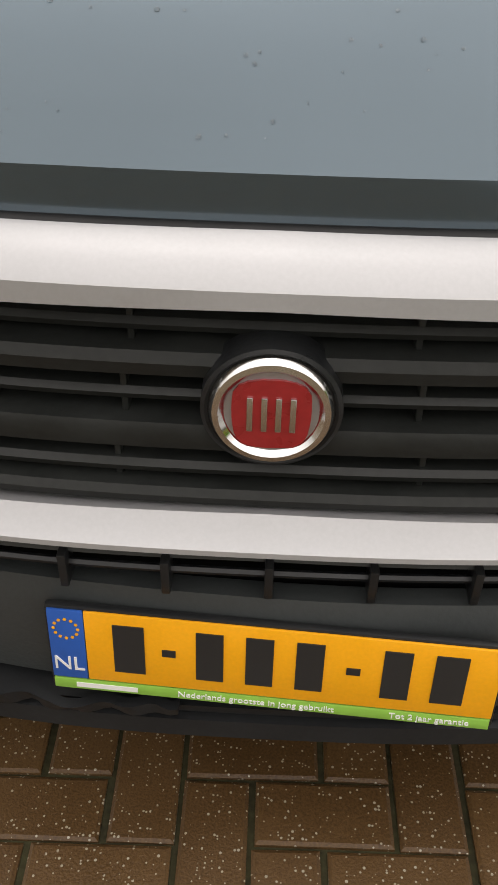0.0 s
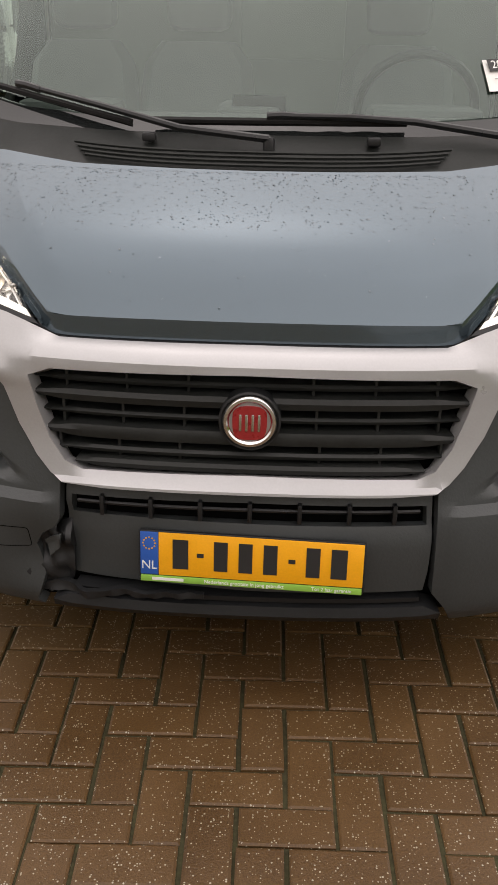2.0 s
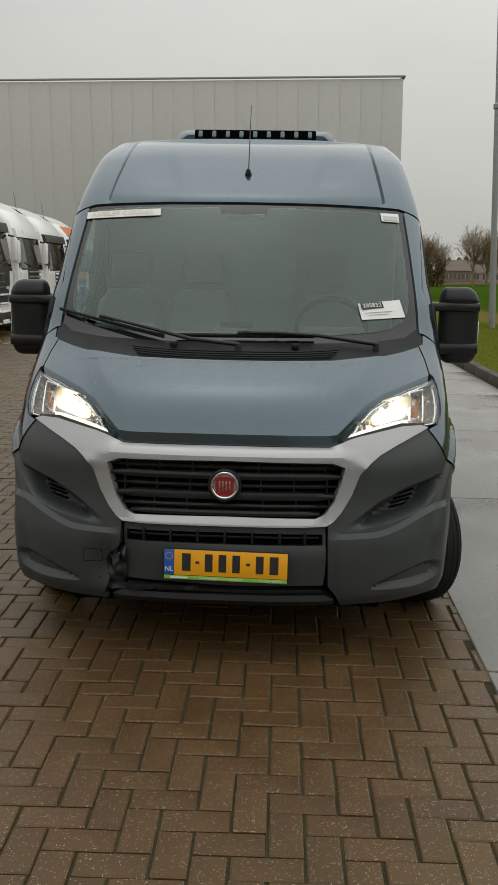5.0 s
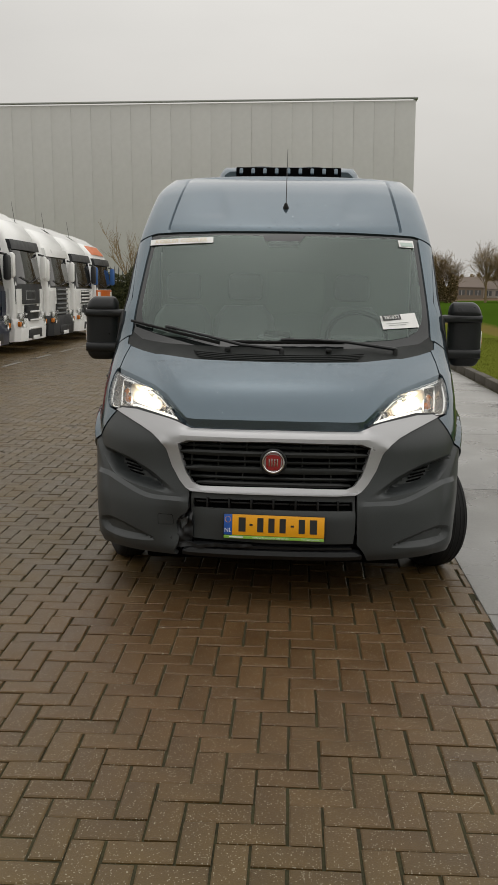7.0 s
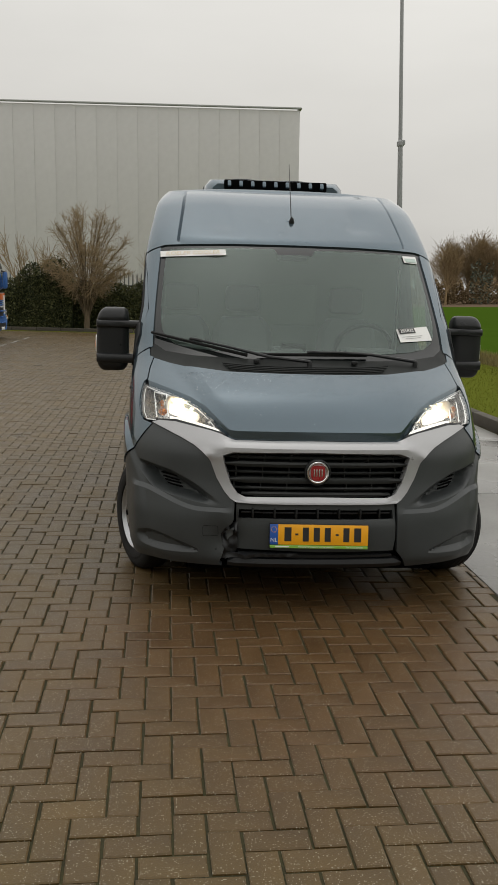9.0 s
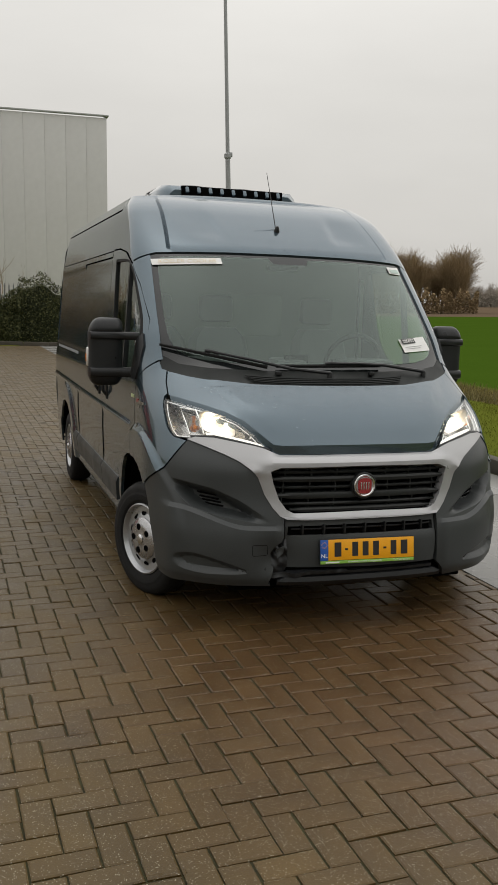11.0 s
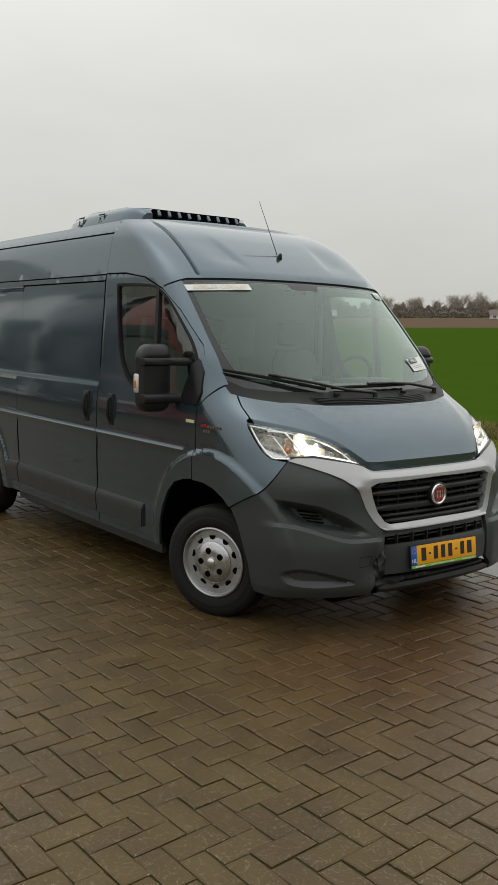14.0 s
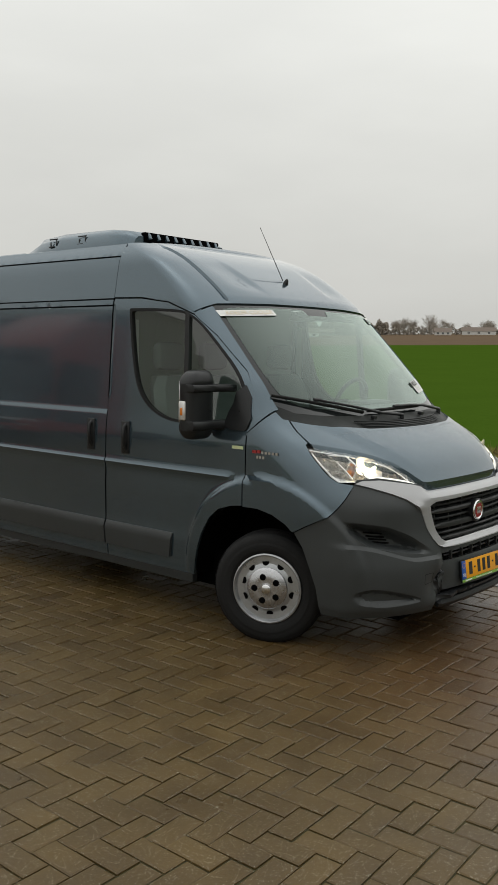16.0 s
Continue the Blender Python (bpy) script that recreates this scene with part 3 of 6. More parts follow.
# round badge, plain shapes in its colours
badge = part("badge", Shape().lathe([(.0, .004), (.060, .004), (.066, .010), (.070, .008), (.070, -.03)][::-1], pose(0, .006, .765, 90, 0, 0), 48), BLACK, van, "round chrome badge with a red field and pale bars")
part("ring", Shape().lathe([(.046, .010), (.052, .016), (.058, .015), (.0625, .009), (.063, .002)], pose(0, .004, .765, 90, 0, 0), 48, caps=False), CHROME, badge)
part("badge_face", Shape().lathe([(.0, .0115), (.048, .0105), (.0485, .004)], pose(0, .004, .765, 90, 0, 0), 40), STEEL, badge)
shield = round_loop([(-.036, .040), (.036, .040), (.040, 0), (.034, -.038), (0, -.043), (-.034, -.038), (-.040, 0)], 2)
part("shield", Shape().prism(shield, .0105, .0135, pose(0, .004, .765, 90, 0, 0)), RED, badge)
for x in (-.021, -.007, .007, .021):
    part("emblem_bar", Shape().box((x, .004 - .0145, .765), (.0062, .003, .040), .001), CHROME, badge)

# bumper
INSERT = front((0, .606), (.420, .608), (.430, .600), (.434, .50), (.432, .40), (.425, .345), (0, .340))
SLOT = front((0, .572), (.418, .568), (.421, .520), (0, .520))
bumper = part("front_bumper", panel(both(INSERT), [both(SLOT)], step=.03, thick=.03,
              relief=lambda x, y, z: -.022 + .010 * (1 - soft(.485, .52, z)) - .022 * (1 - soft(-.36, .12, x)) * (1 - soft(.50, .56, z)) - .016 * math.exp(-((x + .44) ** 2 / .004 + (z - .41) ** 2 / .006))), PLASTIC, van, "dark grey plastic bumper, cracked and pushed in at one corner")
# black sheet painted as the shade inside the slot
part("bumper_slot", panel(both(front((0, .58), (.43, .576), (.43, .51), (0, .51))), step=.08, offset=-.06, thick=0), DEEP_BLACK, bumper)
for x in (-.34, -.225, -.11, .005, .12, .235, .34):
    p = skin(*F(x, .546))
    part("slot_fin", Shape().box((x, p.y + .03, .546), (.010, .035, .05), .002), BLACK, bumper)
for x0, x1 in ((-.40, .40),):
    pts = [skin(*F(x0 + (x1 - x0) * i / 24, .548)) + Vector((0, .028, 0)) for i in range(25)]
    part("slot_bar", Shape().tube(pts, .005, 6), BLACK, bumper)
LIP = front((0, .300), (.43, .300), (.47, .285), (.47, .262), (.40, .252), (0, .250))
part("bumper_lip", panel(both(LIP), step=.03, offset=-.004, thick=.05, relief=lambda x, y, z: .014 * math.sin((z - .25) / .05 * math.pi)), BLACK, bumper)
part("bumper_lip", panel(both(front((0, .322), (.42, .322), (.42, .310), (0, .308))), step=.03, offset=-.012, thick=.04), BLACK, bumper)
# black sheet in place of the shade below the plate
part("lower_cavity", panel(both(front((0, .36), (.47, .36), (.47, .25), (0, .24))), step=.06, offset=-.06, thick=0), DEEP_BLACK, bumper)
SIDE_EDGE = front((.880, .974), (.813, .967), (.715, .930), (.645, .899), (.595, .862), (.560, .832), (.545, .809), (.514, .724), (.474, .660), (.446, .625), (.438, .612))
ARCH_EDGE = edge((.392, .800), (.50, .745), (.600, .690), (.544, .615), (.496, .50), (.462, .40), (.440, .244))
LOWER = front((.93, .243), (.80, .247), (.60, .252), (.50, .252))
INNER_OK = front((.478, .30), (.445, .34), (.441, .50))
INNER_BROKEN = front((.515, .268), (.500, .31), (.492, .345), (.503, .39), (.512, .425), (.490, .462), (.455, .485), (.443, .51))
for sign, inner in ((1, INNER_OK), (-1, INNER_BROKEN)):
    loop = SIDE_EDGE[::-1] + [(s, z) for s, z in reversed(ARCH_EDGE)][::-1] + LOWER + inner
    if sign < 0:
        loop = mirror(loop)
    cheek = part("bumper_corner", panel(loop, step=.014, thick=.03, relief=bumper_relief, offset=-.005, lines=[l if sign > 0 else mirror(l) for l in VENT_LINES]), PLASTIC, bumper, angle=24)
    for i in range(4):
        z = .712 - .015 * i
        pts = [skin(*F(sign * (.875 - .010 * i - .085 * k / 6), z - .010 * k / 6)) + skin_normal(*F(sign * .83, z)) * -.082 for k in range(7)]
        # slits are black tubes, their inner shade given as colour
        part("vent_shade", Shape().tube(pts, .0050, 6), DEEP_BLACK, cheek)
    p, n = skin(*F(sign * .872, .362)), skin_normal(*F(sign * .872, .362))
    part("fog_blank", Shape().lathe([(0, .012), (.030, .010), (.036, .002), (.037, -.03)][::-1], Matrix.Translation(p - n * .045) @ n.to_track_quat("Z", "Y").to_matrix().to_4x4(), 24), BLACK, cheek)
# towing-eye cover let into the bumper, its gap's shade drawn as a black tube
cover = round_loop(dense([(-.525, .416), (-.525, .472), (-.60, .472), (-.60, .416)], .02), 2)
part("towing_cover", Shape().tube([skin(*F(x, z)) + skin_normal(*F(x, z)) * (bumper_relief(*skin(*F(x, z))) - .0055) for x, z in cover + cover[:1]], .0013, 6), DEEP_BLACK, bumper)
# crumpled plastic by the plate
def crumple(amount, k):
    return lambda x, y, z: amount * noise.noise(Vector((x * k, z * k, 3.1))) + amount * .6 * noise.noise(Vector((x * k * 2.7, z * k * 2.3, 1.7)))


part("crumpled_plastic", panel([(-s_, z_) for s_, z_ in front((.425, .50), (.455, .485), (.52, .46), (.545, .40), (.54, .33), (.50, .285), (.44, .30), (.42, .36))], step=.010, offset=-.028, thick=.01, relief=crumple(.032, 13)), BLACK, bumper, "crumpled and torn black plastic")
part("crumpled_plastic", panel([(-s_, z_) for s_, z_ in front((.10, .336), (.30, .332), (.47, .322), (.53, .300), (.52, .286), (.45, .300), (.30, .314), (.10, .322))], step=.010, offset=-.002, thick=.014, relief=crumple(.024, 11)), BLACK, bumper)
part("crumpled_plastic", panel([(-s_, z_) for s_, z_ in front((.44, .47), (.485, .445), (.475, .40), (.447, .43))], step=.008, offset=-.004, thick=.006, relief=crumple(.018, 16)), PLASTIC, bumper)

# number plate in its holder; its characters are plain bars
plate = part("number_plate", Shape().box((0, 0, 0), (.530, .012, .132), .006), BLACK, van, "yellow number plate with dark bars in a black holder")
plate.matrix_basis = pose(.011, -.049, .431, -7, -.3, -3.6)
part("plate_face", Shape().box((.022, -.0075, .008), (.478, .004, .108), .0015), YELLOW, plate)
part("country_band", Shape().box((-.239, -.0075, .008), (.043, .004, .108), .0015), EU_BLUE, plate)
part("slogan_strip", Shape().box((0, -.0075, -.056), (.520, .004, .016), .001), LIME, plate)
for x, w, h in ((-.165, .046, .074), (-.118, .020, .010), (-.070, .040, .074), (-.012, .040, .074), (.046, .040, .074), (.096, .020, .010), (.145, .040, .074), (.205, .046, .074)):
    part("plate_bar", Shape().box((x, -.0102, .010), (w * .8, .0016, h)), INK, plate, smooth=False)
stars = Shape()
for k in range(12):
    a = k * math.pi / 6
    stars.lathe([(0, .0008), (.0022, .0006), (.0022, 0)][::-1], pose(-.239 + .0145 * math.cos(a), -.0096, .034 + .0145 * math.sin(a), 90, 0, 0), 6)
part("star_ring", stars, YELLOW, plate)
part("lettering", words("NL", .030, pose(-.239, -.0100, -.022, 90, 0, 0)), WHITE, plate).data.materials.append(WHITE)
for text, x, size in (("Nederlands grootste in jong gebruikt", -.015, .0125), ("Tot 2 jaar garantie", .190, .0125)):
    part("lettering", words(text, size, pose(x, -.0100, -.056, 90, 0, 0)), WHITE, plate).data.materials.append(WHITE)
part("sender_bar", Shape().box((-.195, -.0100, -.056), (.075, .001, .007)), WHITE, plate, smooth=False)

# headlights
HEAD = front((.500, .949), (.524, .974), (.561, 1.019), (.621, 1.072), (.705, 1.111), (.803, 1.138), (.885, 1.155)) + \
    edge((.600, 1.168), (.560, 1.135), (.490, 1.075), (.425, 1.018), (.38, .990)) + front((.860, .992), (.753, 1.000), (.662, .984), (.562, .964))
LAMP_INNER = front((.506, .955), (.528, .976), (.562, 1.017), (.596, 1.044), (.606, 1.004), (.596, .976))
LAMP_LINE = front((.512, .957), (.58, .973), (.66, .990), (.74, 1.003), (.790, 1.008), (.792, 1.024), (.74, 1.021), (.66, 1.009), (.58, .992), (.528, .976))
SEAL = front((.486, .944), (.562, .957), (.662, .977), (.753, .993), (.862, .986), (.862, .999), (.753, 1.007), (.662, .991), (.562, .970), (.500, .955))
sq = lambda v: math.copysign(abs(v) ** .5, v)


def bowl_rings(q, r, f, slope, out=1.10):
    """A squarish mirror bowl, open along its own z."""
    return [[q @ Vector((r * g * sq(math.cos(a)) * .92, r * g * (sq(math.sin(a)) * .92 + slope * sq(math.cos(a))), (r * g) ** 2 / (4 * f) - (.004 if g > 1 else 0) + .0012 * math.sin(8 * a) * g)) for a in (2 * math.pi * k / 40 for k in range(40))]
            for g in (out, 1.0, .88, .75, .62, .5, .38, .25, .12, .01)]


for sign in (-1, 1):
    turn_ = (lambda l: l) if sign > 0 else mirror
    lamp = part("headlight", panel(turn_(HEAD), step=.03, offset=-.004, thick=.02), LENS, van, "lit swept-back headlight with clear lens")
    lamp.visible_shadow = False
    hsn = lambda x, z, o: skin(*F(sign * x, z)) - skin_normal(*F(sign * x, z)) * o
    part("housing", panel(turn_(HEAD), step=.03, offset=-.14, thick=-.125), HOUSING, lamp)
    part("lamp_bezel", panel(turn_(LAMP_INNER), step=.02, offset=-.034, thick=.05), SMOKED, lamp, "smoked inner corner")
    part("lamp_seal", panel(turn_(SEAL), step=.03, offset=.001, thick=.02), BLACK, lamp)
    n = (skin_normal(*F(sign * .565, 1.00)) + Vector((0, -1.2, 0))).normalized()
    part("cornering_bowl", Shape().lathe([(.026, .016), (.021, .004), (.012, -.004), (0, -.007)], Matrix.Translation(hsn(.572, 1.006, .030)) @ n.to_track_quat("Z", "Y").to_matrix().to_4x4(), 20, caps=False), LAMP_CHROME, lamp)
    x, z, r, k2 = .705, 1.050, .053, 1.80
    rim_y = max(skin(*F(x + k2 * r * math.cos(a), z + r * math.sin(a))).y - .30 * k2 * r * math.cos(a) for a in (k * math.pi / 8 for k in range(16)))
    f = r * .42
    q = pose(sign * x, rim_y + .004 + r * r / (4 * f), z, 86, 0, sign * 17) @ Matrix.Diagonal((k2, 1, 1, 1))
    bowl = part("reflector_bowl", Shape().loft(bowl_rings(q, r, f, sign * .44), caps=False), REFLECTOR, lamp)
    for dx in (-.022, .026):
        part("bulb", Shape().lathe([(0, f + .010), (.006, f + .006), (.008, f - .004), (.005, .0)][::-1], q @ Matrix.Translation((dx, 0, 0)) @ Matrix.Diagonal((1 / k2, 1, 1, 1)), 12), BULB, bowl)
    part("daylight_strip", panel(turn_(LAMP_LINE), step=.02, offset=-.014, thick=.012), DRL, lamp)
    rim_l = inset_c(HEAD, .94)
    rim_l = rim_l + rim_l[:1]
    part("chrome_rim", Shape().tube([skin(*p_) - skin_normal(*p_) * .022 for p_ in turn_(rim_l)], .0042, 6), LAMP_CHROME, lamp)
    part("chrome_divider", Shape().tube([hsn(.801 + .010 * k / 5, 1.016 + .117 * k / 5, .016) for k in range(6)], .0055, 8), LAMP_CHROME, lamp)
    part("chrome_edge", Shape().tube([hsn(.868 + .016 * k / 5, 1.010 + .128 * k / 5, .020) for k in range(6)] + [hsn(.80 - .09 * k, 1.128 - .032 * k, .016) for k in (0, 1)], .0045, 8), LAMP_CHROME, lamp)
    n = (skin_normal(*F(sign * .86, 1.07)) + Vector((0, -.9, 0))).normalized()
    ind = part("indicator_bowl", Shape().lathe([(.036, .020), (.034, .006), (.026, -.008), (.012, -.018), (0, -.020)], Matrix.Translation(hsn(.842, 1.072, .050)) @ Matrix.Diagonal((1, 1, 1.35, 1)) @ n.to_track_quat("Z", "Y").to_matrix().to_4x4(), 24, caps=False), LAMP_CHROME, lamp)
    part("indicator", Shape().lathe([(0, .010), (.010, .007), (.013, 0), (.011, -.016)][::-1], Matrix.Translation(hsn(.842, 1.066, .052)) @ n.to_track_quat("Z", "Y").to_matrix().to_4x4(), 16), CLEAR_AMBER, ind)

# windscreen, its black border and the scuttle below
WS_OUT = front((0, 2.003), (.40, 2.001), (.70, 1.993), (.825, 1.985), (.858, 1.965), (.872, 1.80), (.884, 1.62), (.892, 1.45), (.890, 1.36), (.878, 1.305), (.80, 1.288), (.70, 1.263), (.462, 1.241), (.20, 1.237), (0, 1.236))
WS_IN = front((0, 1.948), (.11, 1.948), (.135, 1.984), (.40, 1.984), (.70, 1.977), (.805, 1.968), (.830, 1.935), (.842, 1.80), (.852, 1.62), (.852, 1.52), (.842, 1.462), (.815, 1.418), (.76, 1.388), (.66, 1.370), (.40, 1.354), (0, 1.350))
windscreen = part("windscreen", panel(both(WS_IN), step=.06, offset=-.006, thick=.004), GLASS, van, "raked windscreen with greenish glass")
windscreen.visible_shadow = False
BORDER = front((0, 2.018), (.40, 2.016), (.70, 2.008), (.845, 2.000), (.882, 1.975), (.895, 1.80), (.906, 1.62), (.912, 1.45), (.912, 1.34), (.86, 1.325), (.66, 1.305), (.40, 1.298), (0, 1.296))
part("windscreen_border", panel(both(BORDER), [both(WS_IN)], step=.04, offset=-.009, thick=.006), FRIT, van, "black windscreen border")
SCUTTLE = front((0, 1.318), (.40, 1.320), (.66, 1.328), (.82, 1.345), (.868, 1.372), (.897, 1.385), (.912, 1.345), (.908, 1.306), (.884, 1.299), (.81, 1.283), (.70, 1.257), (.462, 1.236), (.20, 1.232), (0, 1.231))
scuttle = part("scuttle", panel(both(SCUTTLE), step=.03, offset=-.004, thick=.02), SCUT, van, "black plastic scuttle panel with louvres")
for k in range(4):
    z = 1.250 + .0085 * k
    x = .45 + .012 * k
    part("louvre", Shape().tube([skin(*F(-x + 2 * x * i / 30, z + .012 * (abs(-1 + i / 15) ** 3))) + Vector((0, -.004, .004)) for i in range(31)], .0042, 6), SCUT, scuttle)

# fenders, pillars, doors, flanks
FENDER = front((.889, 1.305), (.911, 1.245), (.921, 1.188)) + edge((.606, 1.177), (.566, 1.135), (.496, 1.073), (.431, 1.015), (.38, .984)) + front((.884, .972)) + \
    edge((.398, .802), (.50, .750), (.604, .694), (.66, .735), (.75, .775), (.86, .796), (.970, .795), (.970, .993), (.968, 1.205), (.985, 1.222)) + front((.915, 1.350), (.910, 1.310))
PILLAR = front((.862, 1.968), (.876, 1.80), (.888, 1.62), (.896, 1.45), (.896, 1.362), (.918, 1.357)) + \
    edge((.986, 1.226), (.934, 1.30), (.961, 1.45), (1.051, 1.583), (1.285, 1.796), (1.462, 1.924)) + front((.866, 1.976))
DOOR = yz((2.205, 2.038), (1.95, 2.032), (1.697, 2.000), (1.460, 1.918), (1.283, 1.790), (1.05, 1.578), (.958, 1.448), (.928, 1.30), (.982, 1.218), (.978, 1.20), (.978, .993), (.978, .800), (1.06, .790),
             (1.166, .757), (1.245, .69), (1.312, .586), (1.355, .48), (1.388, .382), (1.41, .305), (1.80, .300), (2.228, .300), (2.230, .60), (2.208, 1.10), (2.218, 1.60), (2.221, 1.98))
WINDOW = round_loop(yz((2.045, 1.965), (2.00, 1.966), (1.80, 1.962), (1.60, 1.950), (1.52, 1.935), (1.44, 1.895), (1.36, 1.835), (1.23, 1.715), (1.10, 1.590), (1.02, 1.480), (.985, 1.36), (.975, 1.275), (1.00, 1.256), (1.10, 1.250), (1.30, 1.250), (1.529, 1.254), (1.66, 1.270), (1.77, 1.310), (1.86, 1.370), (1.925, 1.45), (1.965, 1.55), (1.995, 1.67), (2.02, 1.80), (2.04, 1.92)), 2)
SLIDE = yz((2.231, 1.990), (2.231, 1.98), (2.228, 1.60), (2.218, 1.10), (2.240, .60), (2.238, .300), (3.6195, .300), (3.6195, 1.992))
QUARTER = yz((3.6225, 2.036), (3.6225, .300), (3.96, .300), (3.975, .42), (4.03, .55), (4.12, .66), (4.26, .74), (4.43, .765), (4.6, .74), (4.74, .66), (4.83, .55), (4.89, .42), (4.905, .30), (REAR, .32), (REAR, 2.04))
UPPER = yz((2.224, 2.045), (2.224, 2.322), (REAR - .03, 2.335), (REAR, 2.05))
ROOF_SIDE = yz((2.214, 2.330), (2.214, 2.414), (REAR, 2.414), (REAR, 2.343))
CAP = front((0, 2.010), (.40, 2.008), (.70, 2.000), (.83, 1.994)) + edge((1.47, 1.941), (1.56, 1.985), (1.697, 2.012), (1.95, 2.043), (2.214, 2.049), (2.214, 2.418)) + [(F(.6, 2.418)[0], 2.418), (0, 2.418)]

STRIP = lambda x, y, z: -.016 * max(0, min(1, (z - .515) / .028))
SWAGE = [[(1.0, z), (REAR, z)] for z in (.935, .955, .975, 1.270, 1.285, 1.300, 1.955, 1.970, 1.985)]
for sign in (-1, 1):
    side = (lambda l: l) if sign < 0 else mirror
    part("front_fender", panel(side(mirror(FENDER)), step=.022, relief=flank_relief), PAINT, van)
    part("windscreen_pillar", panel(side(mirror(PILLAR)), step=.016), PAINT, van)
    door = part("front_door", fpanel(sign, DOOR, [WINDOW], step=.022, relief=flank_relief, lines=SWAGE[:3]), PAINT, van)
    part("window_seal", fpanel(sign, inset_c(WINDOW, 1.015), [inset_c(WINDOW, .968)], step=.04, offset=.001, thick=.03), RUBBER, door)
    pane = part("door_window", fpanel(sign, inset_c(WINDOW, .99), step=.08, offset=-.012, thick=.004), SIDE_GLASS, door)
    pane.visible_shadow = False
    part("window_post", fpanel(sign, yz((1.50, 1.935), (1.535, 1.945), (1.50, 1.24), (1.46, 1.24)), step=.05, offset=.002, thick=.03), BLACK, door)
    strip_l = yz((1.585, .545), (2.226, .545), (2.224, .385), (1.615, .385))
    part("rubbing_strip", fpanel(sign, strip_l, step=.05, offset=.018, thick=.03, relief=STRIP, lines=[[(1.60, .515), (2.22, .515)]]), PLASTIC, door)
    if sign < 0:
        slide = part("sliding_door", fpanel(-1, SLIDE, step=.03, relief=flank_relief, lines=SWAGE), PAINT, van)
    else:
        slide = part("side_panel", fpanel(1, SLIDE, step=.05, relief=flank_relief), PAINT, van)
    part("rubbing_strip", fpanel(sign, yz((2.24, .545), (3.61, .548), (3.61, .385), (2.24, .385)), step=.05, offset=.018, thick=.03, relief=STRIP, lines=[[(2.245, .515), (3.605, .515)]]), PLASTIC, slide)
    quarter = part("rear_quarter", fpanel(sign, QUARTER, step=.027, relief=flank_relief, lines=SWAGE), PAINT, van)
    part("rubbing_strip", fpanel(sign, yz((3.63, .548), (3.95, .548), (3.93, .385), (3.63, .385)), step=.05, offset=.018, thick=.03, relief=STRIP, lines=[[(3.635, .515), (3.94, .515)]]), PLASTIC, quarter)
    part("slide_rail", fpanel(sign, yz((3.64, 1.262), (5.20, 1.262), (5.20, 1.240), (3.64, 1.240)), step=.05, offset=.003, thick=.02), GALV if sign < 0 else PAINT, quarter)
    part("door_header", fpanel(sign, yz((2.222, 2.033), (2.226, 2.000), (3.618, 2.002), (3.618, 2.036)), step=.05), PAINT, van)
    part("upper_flank", fpanel(sign, UPPER, step=.06, offset=-.006), PAINT, van)
    part("roof_side", fpanel(sign, ROOF_SIDE, step=.03), PAINT, van)
    part("gutter", Shape().tube([skin(*side([S(2.20 + (REAR - 2.25) * i / 12, 2.338)])[0]) + Vector((sign * -.012, 0, -.012)) for i in range(13)], .006, 6), DEEP_BLACK, van)
    for y0, nm in ((2.015, door), (2.365, slide)):
        base = skin(*side([S(y0, 1.135)])[0])
        h = part("handle_recess", Shape().box((sign * (abs(base.x) + .001), y0, 1.125), (.016, .075, .215), .007), BLACK, nm)
        part("handle", Shape().tube([(sign * (abs(base.x) + .004), y0 - .012, 1.045), (sign * (abs(base.x) + .026), y0 - .012, 1.075), (sign * (abs(base.x) + .030), y0 - .012, 1.14), (sign * (abs(base.x) + .026), y0 - .012, 1.19), (sign * (abs(base.x) + .004), y0 - .012, 1.215)], .0115, 8), BLACK, h)
    # wheel-arch liner; body-colour sill in dark plastic, its shade put into the colour
    part("shaded_sill", Shape().box((sign * .925, 2.62, .265), (.05, 2.30, .08), .012), PLASTIC, van)
    for yc in (.82, 4.43):
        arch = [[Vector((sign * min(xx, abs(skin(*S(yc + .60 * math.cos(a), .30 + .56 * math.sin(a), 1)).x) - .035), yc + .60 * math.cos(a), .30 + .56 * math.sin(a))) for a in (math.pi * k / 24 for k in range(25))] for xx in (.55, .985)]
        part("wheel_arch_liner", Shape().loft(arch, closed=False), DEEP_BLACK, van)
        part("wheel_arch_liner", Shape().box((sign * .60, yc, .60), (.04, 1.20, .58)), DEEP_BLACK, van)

for sign in (-1, 1):
    part("pillar_joint", fpanel(sign, yz((1.30, 1.818), (1.46, 1.927), (1.697, 2.006), (1.90, 2.036), (1.90, 2.050), (1.69, 2.030), (1.55, 2.005), (1.45, 1.965), (1.30, 1.87)), step=.03, offset=-.006, thick=.01), PAINT, van)
part("roof_cap", panel(both(CAP), step=.022, relief=cap_relief, lines=CAP_LINES), PAINT, van)
rings = []
for i in range(41):
    u = -1 + i / 20
    x = .825 * u
    xs = x if abs(x) < .80 else math.copysign(.80, x)
    p0 = skin(*F(xs, 2.415))
    col = []
    for j in range(24):
        y = p0.y + (REAR - p0.y) * (j / 23) ** 1.6
        z = 2.414 + .070 * (1 - abs(u) ** 2.6) * soft(-.25, .8, y - p0.y) ** .6 * (1 if j else 0)
        if abs(u) > .93:
            z -= .03 * (abs(u) - .93) / .07
        col.append(Vector((x, y, z - .02 * soft(REAR - .4, REAR, y))))
    rings.append(col)
part("roof", Shape().loft(rings[::-1], closed=False), PAINT, van, angle=60)
